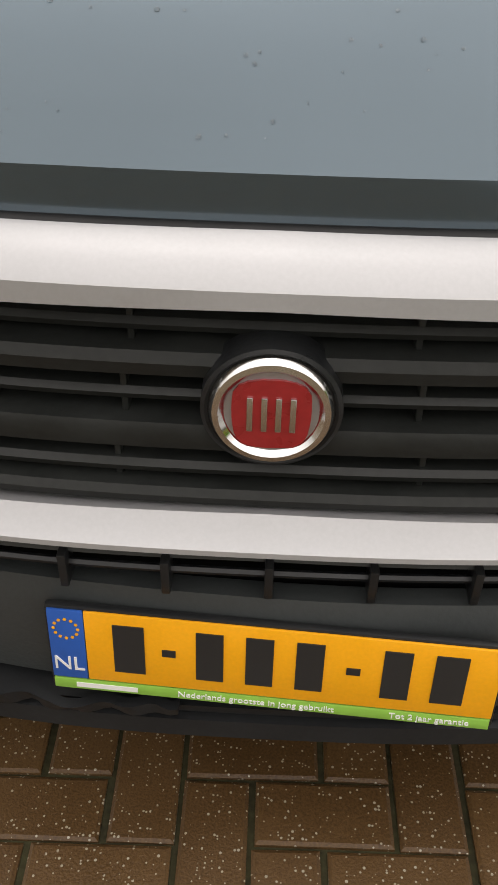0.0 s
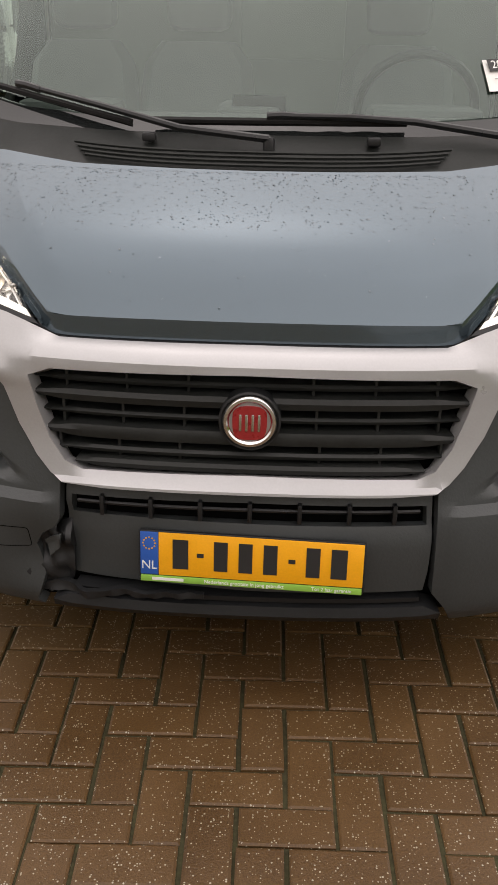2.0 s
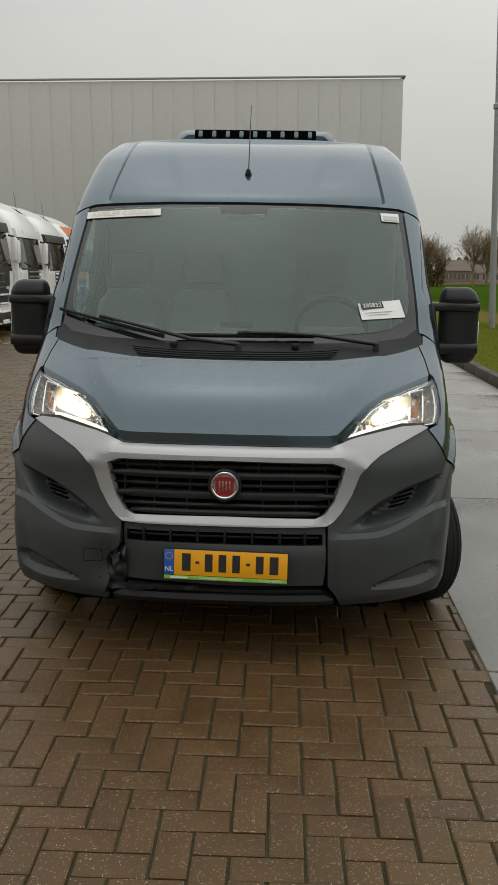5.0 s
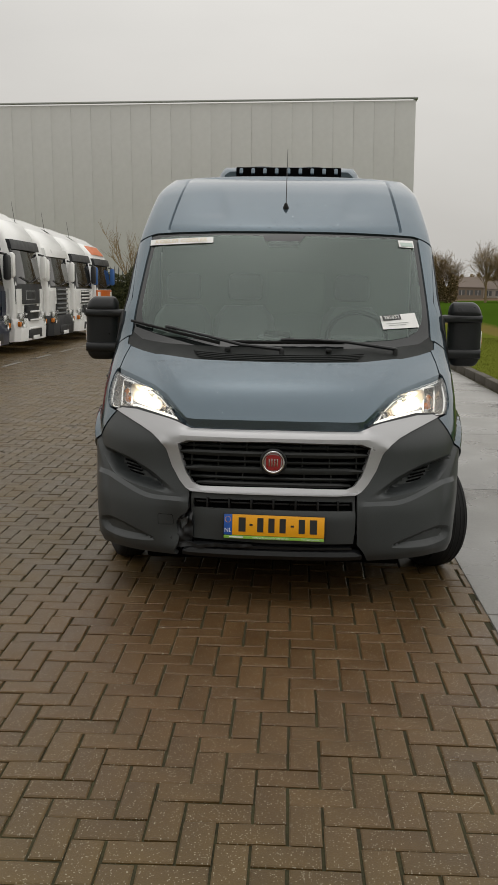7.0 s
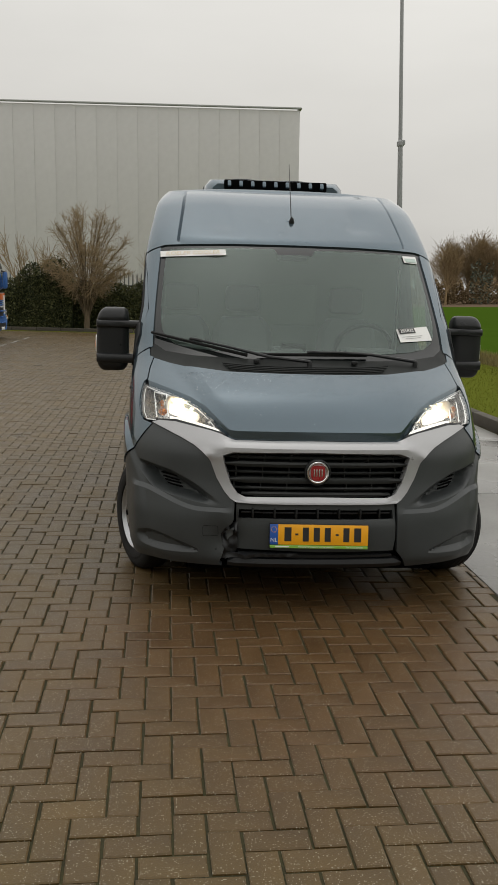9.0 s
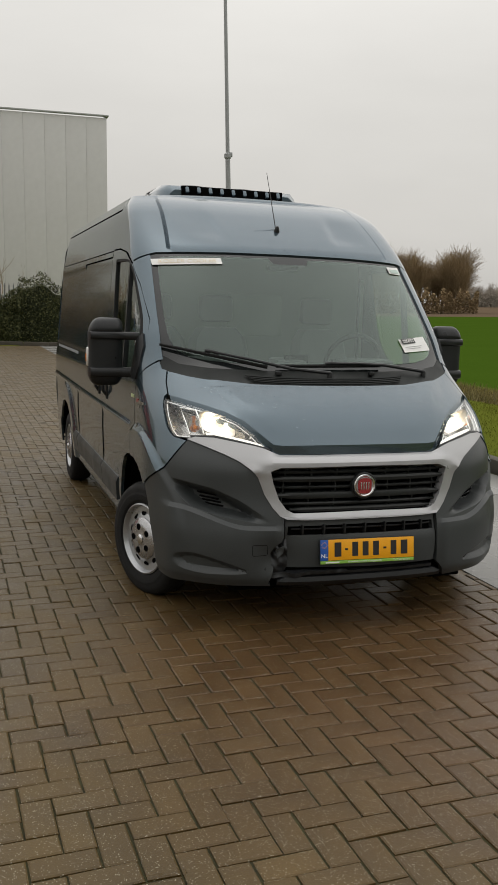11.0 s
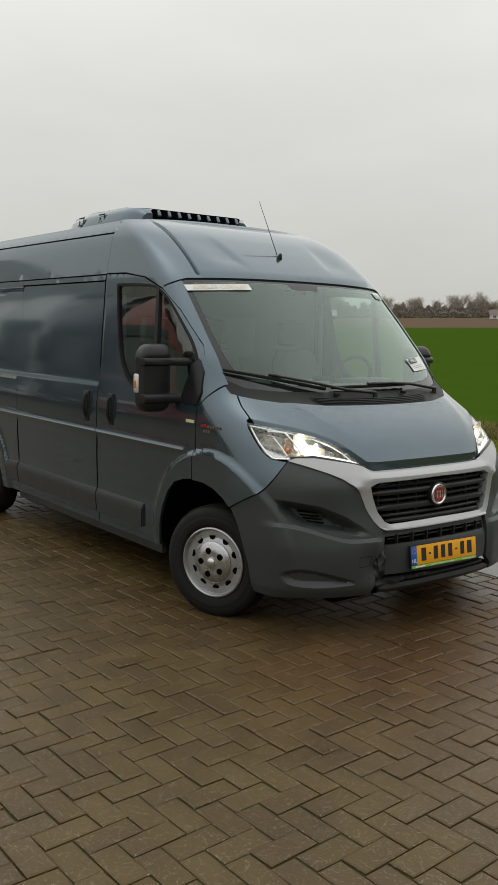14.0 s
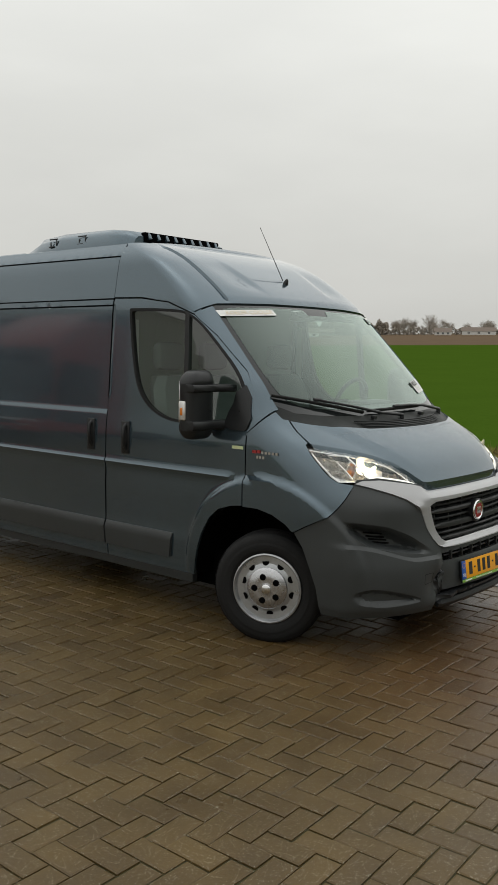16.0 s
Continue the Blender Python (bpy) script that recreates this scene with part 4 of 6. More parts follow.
for k in (-.45, -.15, .15, .45):
    part("roof_bead", Shape().tube([(k, 3.9 + 1.2 * i / 4, 2.475) for i in range(5)], .012, 6), PAINT, van)
part("rear_doors", Shape().loft([[Vector((x * wide(z), REAR - .01 + .03 * (z - .3), z)) for x in (-1, -.5, 0, .5, 1)] for z in (.3, .8, 1.3, 1.8, 2.2, 2.41)], closed=False), PAINT, van)
# underbody set low and black to deepen the shade beneath
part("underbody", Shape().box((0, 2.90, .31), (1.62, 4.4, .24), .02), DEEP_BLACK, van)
# unseen blocks added under nose and floor to keep light off the ground
part("nose_light_block", Shape().box((0, .41, .225), (1.36, .58, .05), .015), DEEP_BLACK, van)
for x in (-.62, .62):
    part("floor_light_block", Shape().box((x, 2.75, .185), (.10, 3.0, .07), .015), DEEP_BLACK, van)
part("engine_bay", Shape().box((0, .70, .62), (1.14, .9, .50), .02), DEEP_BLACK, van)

# dark seams between the panels: black tubes painted as the shade in the gaps
for sign in (-1, 1):
    for run in (((2.219, 2.052), (2.219, 2.41)), ((2.213, 2.03), (2.2255, 1.98), (2.2225, 1.60), (2.2125, 1.10), (2.234, .60), (2.233, .31)), ((3.6210, 1.27), (3.6210, .31)), ((.973, .80), (.973, 1.20)),
                ((2.22, 2.040), (5.3, 2.044)), ((2.23, 1.995), (3.618, 1.997)), ((1.05, 1.581), (1.284, 1.794), (1.461, 1.921), (1.697, 2.006), (1.95, 2.037), (2.21, 2.043)), ((.978, 1.222), (.93, 1.30), (.959, 1.45), (1.05, 1.581))):
        part("gap_shade", Shape().tube([skin(*S(y, z, sign)) - skin_normal(*S(y, z, sign)) * .0050 for y, z in stepped(list(run), .04)], .0032, 6), DEEP_BLACK, van)

# wheels
def wheel(x, y, sign, steer=0):
    m = pose(x, y, .322, 0, 0, steer) @ pose(0, 0, 0, 0, 90 * sign, 0)
    w = part("wheel", Shape().lathe([(.205, .065), (.235, .082), (.290, .085), (.318, .070), (.330, .045), (.333, 0), (.330, -.06), (.31, -.10), (.20, -.10)], m, 56, caps=False), RUBBER, van, "silver steel wheel with black tyre")
    groove = Shape()
    for h in (-.05, -.015, .02, .045):
        groove.lathe([(.3325, h - .004), (.3345, h), (.3325, h + .004)], m, 48, caps=False)
    part("tyre", groove.lathe([(.322, .066), (.262, .088), (.258, .0885), (.225, .081)], m, 48, caps=False), RUBBER, w)
    rim = part("rim", Shape().lathe([(.205, .055), (.208, .078), (.200, .082), (.193, .074), (.186, .045), (.178, .034), (.170, .040), (.140, .060), (.118, .066), (.105, .058), (.085, .062), (.0, .062)], m, 56), STEEL, w)
    cap = part("hub_cap", Shape().lathe([(.124, .058), (.123, .072), (.112, .082), (.104, .083), (.098, .088), (.060, .091), (.040, .088), (.030, .092), (0, .093)], m, 40), HUB, w)
    part("hub_centre", Shape().lathe([(0, .101), (.024, .100), (.028, .097), (.029, .090)][::-1], m, 20), CHROME, cap)
    for k in range(5):
        a = 2 * math.pi * k / 5 + .3
        part("bolt", Shape().lathe([(0, .0965), (.019, .096), (.0205, .090), (.0205, .070)][::-1], m @ Matrix.Translation((.072 * math.cos(a), .072 * math.sin(a), -.004)), 12), DEEP_BLACK, cap)
    for k in range(10):
        a = 2 * math.pi * k / 10 + .1
        q = m @ Matrix.Translation((.154 * math.cos(a), .154 * math.sin(a), .0540)) @ Matrix.Rotation(a, 4, "Z") @ Matrix.Rotation(radians(34), 4, "Y")
        # black discs on the rim, painted as the shade in its holes
        part("rim_hole_shade", Shape().lathe([(0, .003), (.0205, .003), (.0215, -.004)][::-1], q, 14), DEEP_BLACK, rim)


for sign in (-1, 1):
    wheel(sign * .935, .845, sign, 22)
    wheel(sign * .930, 4.39, sign)

# mirrors
def mirror_arm(sign, z, h):
    """A rounded bar that wraps the head's front and runs on to the door."""
    rings = []
    for x, y, d in ((1.264, 1.244, .034), (1.258, 1.222, .042), (1.235, 1.214, .046), (1.12, 1.212, .046), (1.06, 1.205, .044), (1.01, 1.185, .042), (.955, 1.160, .046)):
        rings.append([Vector((sign * x, y + d * sq(math.cos(a)) - .004, z + h * sq(math.sin(a)))) for a in (2 * math.pi * k / 16 for k in range(16))])
    return Shape().loft(rings)


for sign in (-1, 1):
    rings = []
    for k in range(33):
        t = .5 - .5 * math.cos(math.pi * k / 32)
        z = 1.180 + .405 * t
        top, low = max(0, (t - .74) / .26), max(0, (.20 - t) / .20)
        xo = 1.264 - .070 * (1 - math.sqrt(1 - top * top)) - .050 * (1 - math.sqrt(1 - low * low))
        xi = 1.058 + .040 * (1 - math.sqrt(1 - top ** 4)) + .055 * (1 - math.sqrt(1 - low * low))
        d = (.074 - .010 * (.22 < t < .78)) * (1 - .75 * (1 - math.sqrt(1 - top ** 3))) * (1 - .6 * (1 - math.sqrt(1 - low * low)))
        cx, w = (xo + xi) / 2, (xo - xi) / 2
        rings.append([Vector((sign * (cx + w * math.copysign(abs(math.cos(a)) ** .5, math.cos(a))), 1.248 + d * math.copysign(abs(math.sin(a)) ** .6, math.sin(a)), z)) for a in (2 * math.pi * i / 48 for i in range(48))])
    mir = part("door_mirror", Shape().loft(rings), BLACK, van, "large black twin-arm door mirror", angle=50)
    part("mirror_arm", mirror_arm(sign, 1.480, .024), BLACK, mir)
    part("mirror_arm", mirror_arm(sign, 1.262, .030), BLACK, mir)
    part("mirror_glass", Shape().box((sign * 1.16, 1.316, 1.40), (.15, .012, .24), .004), CHROME, mir)
    part("side_indicator", Shape().box((sign * 1.260, 1.262, 1.350), (.026, .055, .115), .011), REFLECTOR, mir, "clear indicator lens")
    part("indicator", Shape().box((sign * 1.267, 1.262, 1.345), (.020, .018, .045), .004), CLEAR_AMBER, mir)
    base = [S(.985, 1.235), S(.950, 1.31), S(.975, 1.43), S(1.02, 1.50), S(1.07, 1.46), S(1.12, 1.34), S(1.15, 1.26), S(1.10, 1.235)]
    part("mirror_base", panel(base if sign < 0 else mirror(base), step=.04, offset=.010, thick=.03), BLACK, mir)

# wipers
def wiper(pivot, bend, joint, tip_a, tip_b):
    P = lambda q, o=.03: skin(*F(*q)) + skin_normal(*F(*q)) * o
    mid = lambda a, b, k: (a[0] + (b[0] - a[0]) * k, a[1] + (b[1] - a[1]) * k)
    arm = part("wiper", Shape().tube([P(pivot, .022), P(bend, .034), P(mid(bend, joint, .5), .036), P(joint, .028)], .0105, 8, taper=.0075), BLACK, van)
    blade = Shape()
    for r, o in ((.0085, .017), (.004, .006)):
        blade.tube([P(mid(tip_a, tip_b, i / 14), o) for i in range(15)], r, 6)
    part("blade", blade, RUBBER, arm)
    part("pivot_cap", Shape().lathe([(0, .016), (.012, .011), (.015, 0), (.015, -.03)][::-1], Matrix.Translation(P(pivot, .014)), 16), BLACK, arm)
    d = (P(tip_b) - P(tip_a)).normalized()
    part("arm_cover", Shape().tube([P(joint, .026) - d * .040, P(joint, .030), P(joint, .026) + d * .040], .010, 8), BLACK, arm)


wiper((.018, 1.292), (-.21, 1.303), (-.632, 1.396), (-.896, 1.436), (-.340, 1.325))
wiper((.666, 1.300), (.391, 1.328), (.05, 1.341), (-.285, 1.332), (.374, 1.339))
for x in (-.29, .285):
    part("washer_nozzle", Shape().box(skin(*F(x, 1.298)) + Vector((0, -.01, .01)), (.035, .03, .022), .005), BLACK, van)

# aerial
p = skin(*F(.006, 2.165))
aerial = part("aerial", Shape().lathe([(.022, -.01), (.020, .012), (.012, .035), (.006, .045), (.0, .046)], Matrix.Translation(p) @ pose(0, 0, 0, 25, 0, 0), 16), BLACK, van)
part("aerial_rod", Shape().tube([p + Vector((0, .02, .03)), p + Vector((0, .115, .20)), p + Vector((0, .235, .415))], .0035, 6, taper=.0018), BLACK, aerial)

# cooling unit on the roof
unit = part("roof_cooling_unit", Shape().loft([[Vector((sx * hw, y, z)) for sx, z in ((-1, 2.46), (-.97, 2.46 + h * .6), (-.90, 2.46 + h), (-.5, 2.46 + h * 1.06), (0, 2.46 + h * 1.07), (.5, 2.46 + h * 1.06), (.90, 2.46 + h), (.97, 2.46 + h * .6), (1, 2.46))]
      for y, hw, h in ((2.52, .50, .07), (2.58, .54, .105), (2.75, .56, .125), (3.3, .56, .13), (3.6, .54, .11), (3.85, .48, .02))], caps=True), PAINT, van, "grey-blue roof cooling unit with black intake louvres", angle=50)
part("intake", Shape().box((0, 2.530, 2.525), (.80, .05, .075), .01), DEEP_BLACK, unit)
for k in range(9):
    part("intake_rib", Shape().box((-.36 + .09 * k, 2.510, 2.532), (.030, .03, .055), .006, Matrix.Rotation(radians(-30), 4, "X")), PAINT, unit)
for x in (-.22, .18):
    part("fan_ring", Shape().lathe([(.13, 0), (.13, .022), (.11, .028), (.10, .012), (0, .012)], pose(x, 2.95, 2.585), 28), BLACK, unit)
for y0 in (3.05, 3.40):
    mark = Shape()
    for dy, dz, ly, lz in ((0, .03, .10, .012), (-.04, 0, .012, .06), (.03, -.01, .012, .05), (.02, -.028, .07, .012)):
        mark.box((-.546 + (dz) * .12, y0 + dy, 2.525 + dz), (.006, ly, lz * .8), .002)
    part("embossed_mark", mark, BLACK, unit)

# stickers on the glass
def decal(name, corners, material, label, parent=windscreen):
    """A thin sheet stuck on the glass, and the frame of its face."""
    ob = part(name, panel(front(*corners, corners[0])[:-1], step=.05, offset=.0005, thick=.001), material, parent, label)
    tl, tr, br, bl_ = (skin(*F(*c)) + skin_normal(*F(*c)) * .0012 for c in corners)
    u = ((tr - tl) + (br - bl_)).normalized()
    v = ((tl - bl_) + (tr - br)).normalized()
    n = u.cross(v).normalized()
    v = n.cross(u)
    c = (tl + tr + br + bl_) / 4
    mid_ = (sum(q[0] for q in corners) / 4, sum(q[1] for q in corners) / 4)
    c = skin(*F(*mid_)) + skin_normal(*F(*mid_)) * .0016
    return ob, Matrix(((u.x, v.x, n.x, c.x), (u.y, v.y, n.y, c.y), (u.z, v.z, n.z, c.z), (0, 0, 0, 1)))


ob, q = decal("banner_sticker", [(-.865, 1.950), (-.447, 1.969), (-.443, 1.932), (-.863, 1.913)], WHITE, "white windscreen banner with faded orange print")
q2 = q @ Matrix.Translation((0, 0, .0012))
part("lettering", words("KOELER COOLER", .046, q2), ORANGE_INK, ob).data.materials.append(ORANGE_INK)
ob, q = decal("stock_label", [(.588, 1.500), (.801, 1.520), (.826, 1.437), (.606, 1.424)], WHITE, "white stock label with a black number")
part("label_block", Shape().box(q @ Vector((-.042, .030, .001)), (.118, .036, .0014), 0, q.to_3x3().to_4x4()), INK, ob)
part("lettering", words("285832", .034, q @ Matrix.Translation((-.042, .030, .0024))), WHITE, ob).data.materials.append(WHITE)
for y, w in ((-.012, .15), (-.026, .11)):
    part("label_line", Shape().box(q @ Vector((-.02, y, .001)), (w, .003, .001), 0, q.to_3x3().to_4x4()), HALL_TRIM, ob)
ob, q = decal("vignette", [(.726, 1.965), (.826, 1.965), (.830, 1.917), (.732, 1.921)], WHITE, "small pale windscreen sticker")
part("pale_print", Shape().box(q @ Vector((0, -.008, .001)), (.085, .032, .001), 0, q.to_3x3().to_4x4()), mat("pale_green_print", (.45, .55, .50), .5), ob)

# badges on the flank
marks = Shape()
for y, z, w, h in ((.905, 1.122, .03, .018), (.872, 1.124, .025, .018)):
    marks.box((-1.030, y, z), (.006, w, h))
part("flank_badge", marks, RED, van)
marks = Shape()
for k in range(5):
    marks.box((-1.029, .845 - .026 * k, 1.120), (.006, .016, .015))
for k in range(3):
    marks.box((-1.031, .880 - .022 * k, 1.092), (.006, .015, .016))
part("flank_badge", marks, CHROME, van)
part("yellow_tag", Shape().box((-1.031, 1.035, 1.136), (.004, .085, .018)), mat("pale_yellow_tag", (.65, .70, .40), .5), van)

# cab interior
dash = part("dashboard", Shape().loft([[Vector((x, y, z)) for y, z in ((.80, 1.02), (.72, 1.22), (.80, 1.30), (.98, 1.34), (1.16, 1.30), (1.20, 1.12), (1.18, .9))] for x in (-.93, -.6, -.2, .2, .6, .93)]), DASH, van)
for x, w in ((.48, .34), (-.05, .20), (-.60, .30)):
    part("dash_cowl", Shape().box((x, 1.08, 1.33), (w, .20, .07), .025), DASH, dash)
part("vent", Shape().box((-.02, 1.00, 1.365), (.16, .02, .05), .006), DEEP_BLACK, dash)
steer = Shape()
ring = [Vector((.48 + .19 * math.cos(a), 1.26 - .06 * math.sin(a), 1.34 + .17 * math.sin(a))) for a in (2 * math.pi * k / 28 for k in range(29))]
part("steering_wheel", steer.tube(ring, .016, 8).box((.48, 1.27, 1.33), (.30, .03, .05), .01).tube([(.48, 1.27, 1.33), (.48, 1.05, 1.22)], .03, 8), BLACK, van)
for x, w in ((.48, .46), (-.28, .46), (-.72, .44)):
    seat = part("seat", Shape().loft([[Vector((x + sx * w / 2 * k, y + dy, z)) for sx, dy in ((-1, 0), (-.8, -.07), (0, -.09), (.8, -.07), (1, 0), (.8, .08), (0, .09), (-.8, .08))] for k, y, z in ((.9, 1.70, .80), (1.0, 1.76, 1.0), (1.02, 1.82, 1.25), (.9, 1.87, 1.45), (.62, 1.90, 1.53))]), SEAT, van)
    part("headrest", Shape().box((x, 1.93, 1.66), (.25, .10, .19), .045), SEAT, seat)
    part("cushion", Shape().box((x, 1.50, .80), (w, .50, .15), .04), SEAT, seat)
part("cab_floor", Shape().box((0, 1.85, .62), (1.85, .8, .04)), DASH, van)
part("bulkhead", Shape().box((0, 2.16, 1.42), (1.82, .03, 1.62), .01), BULKHEAD, van)
part("bulkhead_window", Shape().box((.08, 2.135, 1.62), (.42, .01, .30), .004), mat("dull_bulkhead_pane", (.30, .33, .29), .5), van)
part("headliner", Shape().loft([[Vector((x, y, z - .02 * abs(x))) for x in (-.80, -.4, 0, .4, .80)] for y, z in ((1.43, 1.985), (1.6, 2.04), (2.15, 2.10))], closed=False), LINER, van)
part("mirror_pod", Shape().box((0, 1.36, 1.93), (.20, .08, .04), .015), BLACK, van)
for sign in (-1, 1):
    part("door_lining", Shape().box((sign * .95, 1.72, 1.0), (.03, .9, .5), .01), DASH, van)
    part("seat_belt", Shape().loft([[Vector((sign * .90, 2.08, z)), Vector((sign * .90, 2.03, z))] for z in (.9, 1.9)], closed=False), LINER, van)

# ---- ground ----
def terrain(x, y):
    """Height of the land: level yard and road, then rising gently beyond the kerb."""
    if x < 3.62:
        return -.05
    z = .10 + .014 * (x - 3.6) - .16 * math.exp(-((x - 8.2) / .9) ** 2)
    return z + .0165 * max(0, x - 12)


g_mat = mat("farmland_and_verge", (0.06, 0.10, 0.015), 0.8, 0, 0.3)
gn, gl = g_mat.node_tree.nodes, g_mat.node_tree.links
gb = gn["Principled BSDF"]
g_co, g_sep = gn.new("ShaderNodeTexCoord"), gn.new("ShaderNodeSeparateXYZ")
gl.new(g_co.outputs["Object"], g_sep.inputs[0])
g_len = gn.new("ShaderNodeVectorMath")
g_len.operation = "LENGTH"
gl.new(g_co.outputs["Object"], g_len.inputs[0])
g_noise, g_fine = gn.new("ShaderNodeTexNoise"), gn.new("ShaderNodeTexNoise")
g_noise.inputs["Scale"].default_value, g_noise.inputs["Detail"].default_value = .35, 6
g_fine.inputs["Scale"].default_value, g_fine.inputs["Detail"].default_value = 9, 5
gl.new(g_co.outputs["Object"], g_noise.inputs["Vector"])
gl.new(g_co.outputs["Object"], g_fine.inputs["Vector"])


def g_zone(source, a, b, wobble):
    """0 below a, 1 above b, with an uneven border."""
    ad = gn.new("ShaderNodeMath")
    ad.operation = "MULTIPLY_ADD"
    gl.new(g_noise.outputs["Fac"], ad.inputs[0])
    ad.inputs[1].default_value = wobble
    gl.new(source, ad.inputs[2])
    mr = gn.new("ShaderNodeMapRange")
    mr.inputs[1].default_value, mr.inputs[2].default_value = a + wobble / 2, b + wobble / 2
    gl.new(ad.outputs[0], mr.inputs[0])
    return mr.outputs[0]


def g_mix(fac, a, b):
    mx = gn.new("ShaderNodeMix")
    mx.data_type = "RGBA"
    gl.new(fac, mx.inputs[0])
    for sock, val in ((mx.inputs[6], a), (mx.inputs[7], b)):
        if isinstance(val, tuple):
            sock.default_value = (*val, 1)
        else:
            gl.new(val, sock)
    return mx.outputs[2]


verge = g_mix(g_fine.outputs["Fac"], (.078, .104, .013), (.125, .132, .022))
reeds = g_mix(g_noise.outputs["Fac"], (.13, .125, .022), (.15, .105, .045))
crop = g_mix(g_noise.outputs["Fac"], g_mix(g_fine.outputs["Fac"], (.031, .064, .006), (.046, .087, .009)), g_mix(g_fine.outputs["Fac"], (.041, .081, .008), (.060, .104, .012)))
plough = g_mix(g_noise.outputs["Fac"], (.105, .075, .05), (.15, .11, .075))
colour = g_mix(g_zone(g_sep.outputs["X"], 7.0, 7.5, .8), verge, reeds)
colour = g_mix(g_zone(g_sep.outputs["X"], 8.9, 9.4, .8), colour, crop)
colour = g_mix(g_zone(g_len.outputs["Value"], 118, 124, 6), colour, plough)
gl.new(colour, gb.inputs["Base Color"])
gb.inputs["Specular IOR Level"].default_value = .0
g_bump = gn.new("ShaderNodeBump")
g_bump.inputs["Strength"].default_value, g_bump.inputs["Distance"].default_value = .6, .05
gl.new(g_fine.outputs["Fac"], g_bump.inputs["Height"])
gl.new(g_bump.outputs[0], gb.inputs["Normal"])

xs = [-3000, -800, -300, -120, -60, -30, -12, 0, 3.6, 3.62, 3.9, 5, 6, 7, 7.4, 7.8, 8.2, 8.6, 9, 9.6, 11, 12, 20, 40, 80, 160, 300, 500, 800, 3000]
ys = [-3000, -800, -300, -100, -40, -10, 0, 10, 20, 32, 34, 40, 60, 100, 180, 300, 500, 800, 3000]
rings = []
for y in ys:
    row = []
    for x in xs:
        z = terrain(min(x, 500), y)
        if y > 33 and x < 3.6:
            z = .08
        row.append(Vector((x, y, z)))
    rings.append(row)
ground = tagged(part("ground", Shape().loft(rings, closed=False), g_mat), "flat green and brown farmland round the yard", "ground", kind="structure")

# kerb and road of concrete slabs
road = tagged(part("road", Shape().box((2.26, 12, -.045), (2.30, 60, .05)), JOINT), "wet pale concrete slab road beside the paving", "road", kind="structure")
slab = mesh_of("slab", Shape().box((0, 0, 0), (2.27, 2.965, .08), .008), CONCRETE)
for k in range(20):
    s = part("slab", slab, CONCRETE, road)
    s.location = (2.26, -16.45 + 2.98 * k, -.033)
kerb = thing("kerb", "weathered concrete kerb between road and verge", "kerb", kind="structure")
kerb_mesh = mesh_of("kerbstone", Shape().box((0, 0, 0), (.16, .985, .26), .018), KERB)
for k in range(48):
    s = part("kerbstone", kerb_mesh, KERB, kerb)
    s.matrix_basis = pose(3.52 + .004 * math.sin(k * 1.9), -12 + k, .025 + .003 * math.sin(k * 2.7), 0, 0, .25 * math.sin(k * 3.1))
part("gutter_silt", Shape().box((3.31, 8, -.001), (.26, 50, .006)), JOINT, kerb, "mossy silt along the kerb")

# herringbone paving
A, ORG, ROT = .1062, Vector((-.006, .067)), radians(.53)
rng = random.Random(4)


def drift(u):
    """How far the courses wander along and across, in brick widths, and their turn."""
    w = max(-26, min(14, u))
    return .03 * w + .00055 * w * w, -.12 + .012 * w - .001 * w * w, .012 - .002 * w if w == u else 0


def lattice(u, v):
    du, dv, _ = drift(u)
    x, y = (u + du) * A, (v + dv) * A
    return ORG.x + x * math.cos(ROT) - y * math.sin(ROT), ORG.y + x * math.sin(ROT) + y * math.cos(ROT)


def herringbone(x0, x1, y0, y1):
    for j in range(int((y0 - .8) / A), int((y1 + .8) / A)):
        for i in range(int((x0 - .8) / A), int((x1 + .8) / A)):
            k = (i + j) % 4
            if k == 3:
                c, turn = lattice(i + 1, j + .5), (0, drift(i + 1)[2])
            elif k == 1:
                c, turn = lattice(i + .5, j + 1), (1, drift(i + .5)[2] * .5)
            else:
                continue
            if x0 <= c[0] <= x1 and y0 <= c[1] <= y1:
                yield c, turn


def brick_shape(l, w):
    """A paver with a chamfered top edge."""
    b, h = .0055, .04
    vs = [(sx * (l / 2), sy * (w / 2), -h) for sx, sy in ((-1, -1), (1, -1), (1, 1), (-1, 1))]
    vs += [(sx * (l / 2), sy * (w / 2), -b * .6) for sx, sy in ((-1, -1), (1, -1), (1, 1), (-1, 1))]
    vs += [(sx * (l / 2 - b), sy * (w / 2 - b), 0) for sx, sy in ((-1, -1), (1, -1), (1, 1), (-1, 1))]
    fs = [(8, 9, 10, 11)] + [(4 + i, 4 + (i + 1) % 4, 8 + (i + 1) % 4, 8 + i) for i in range(4)] + [(i, (i + 1) % 4, 4 + (i + 1) % 4, 4 + i) for i in range(4)]
    return vs, fs


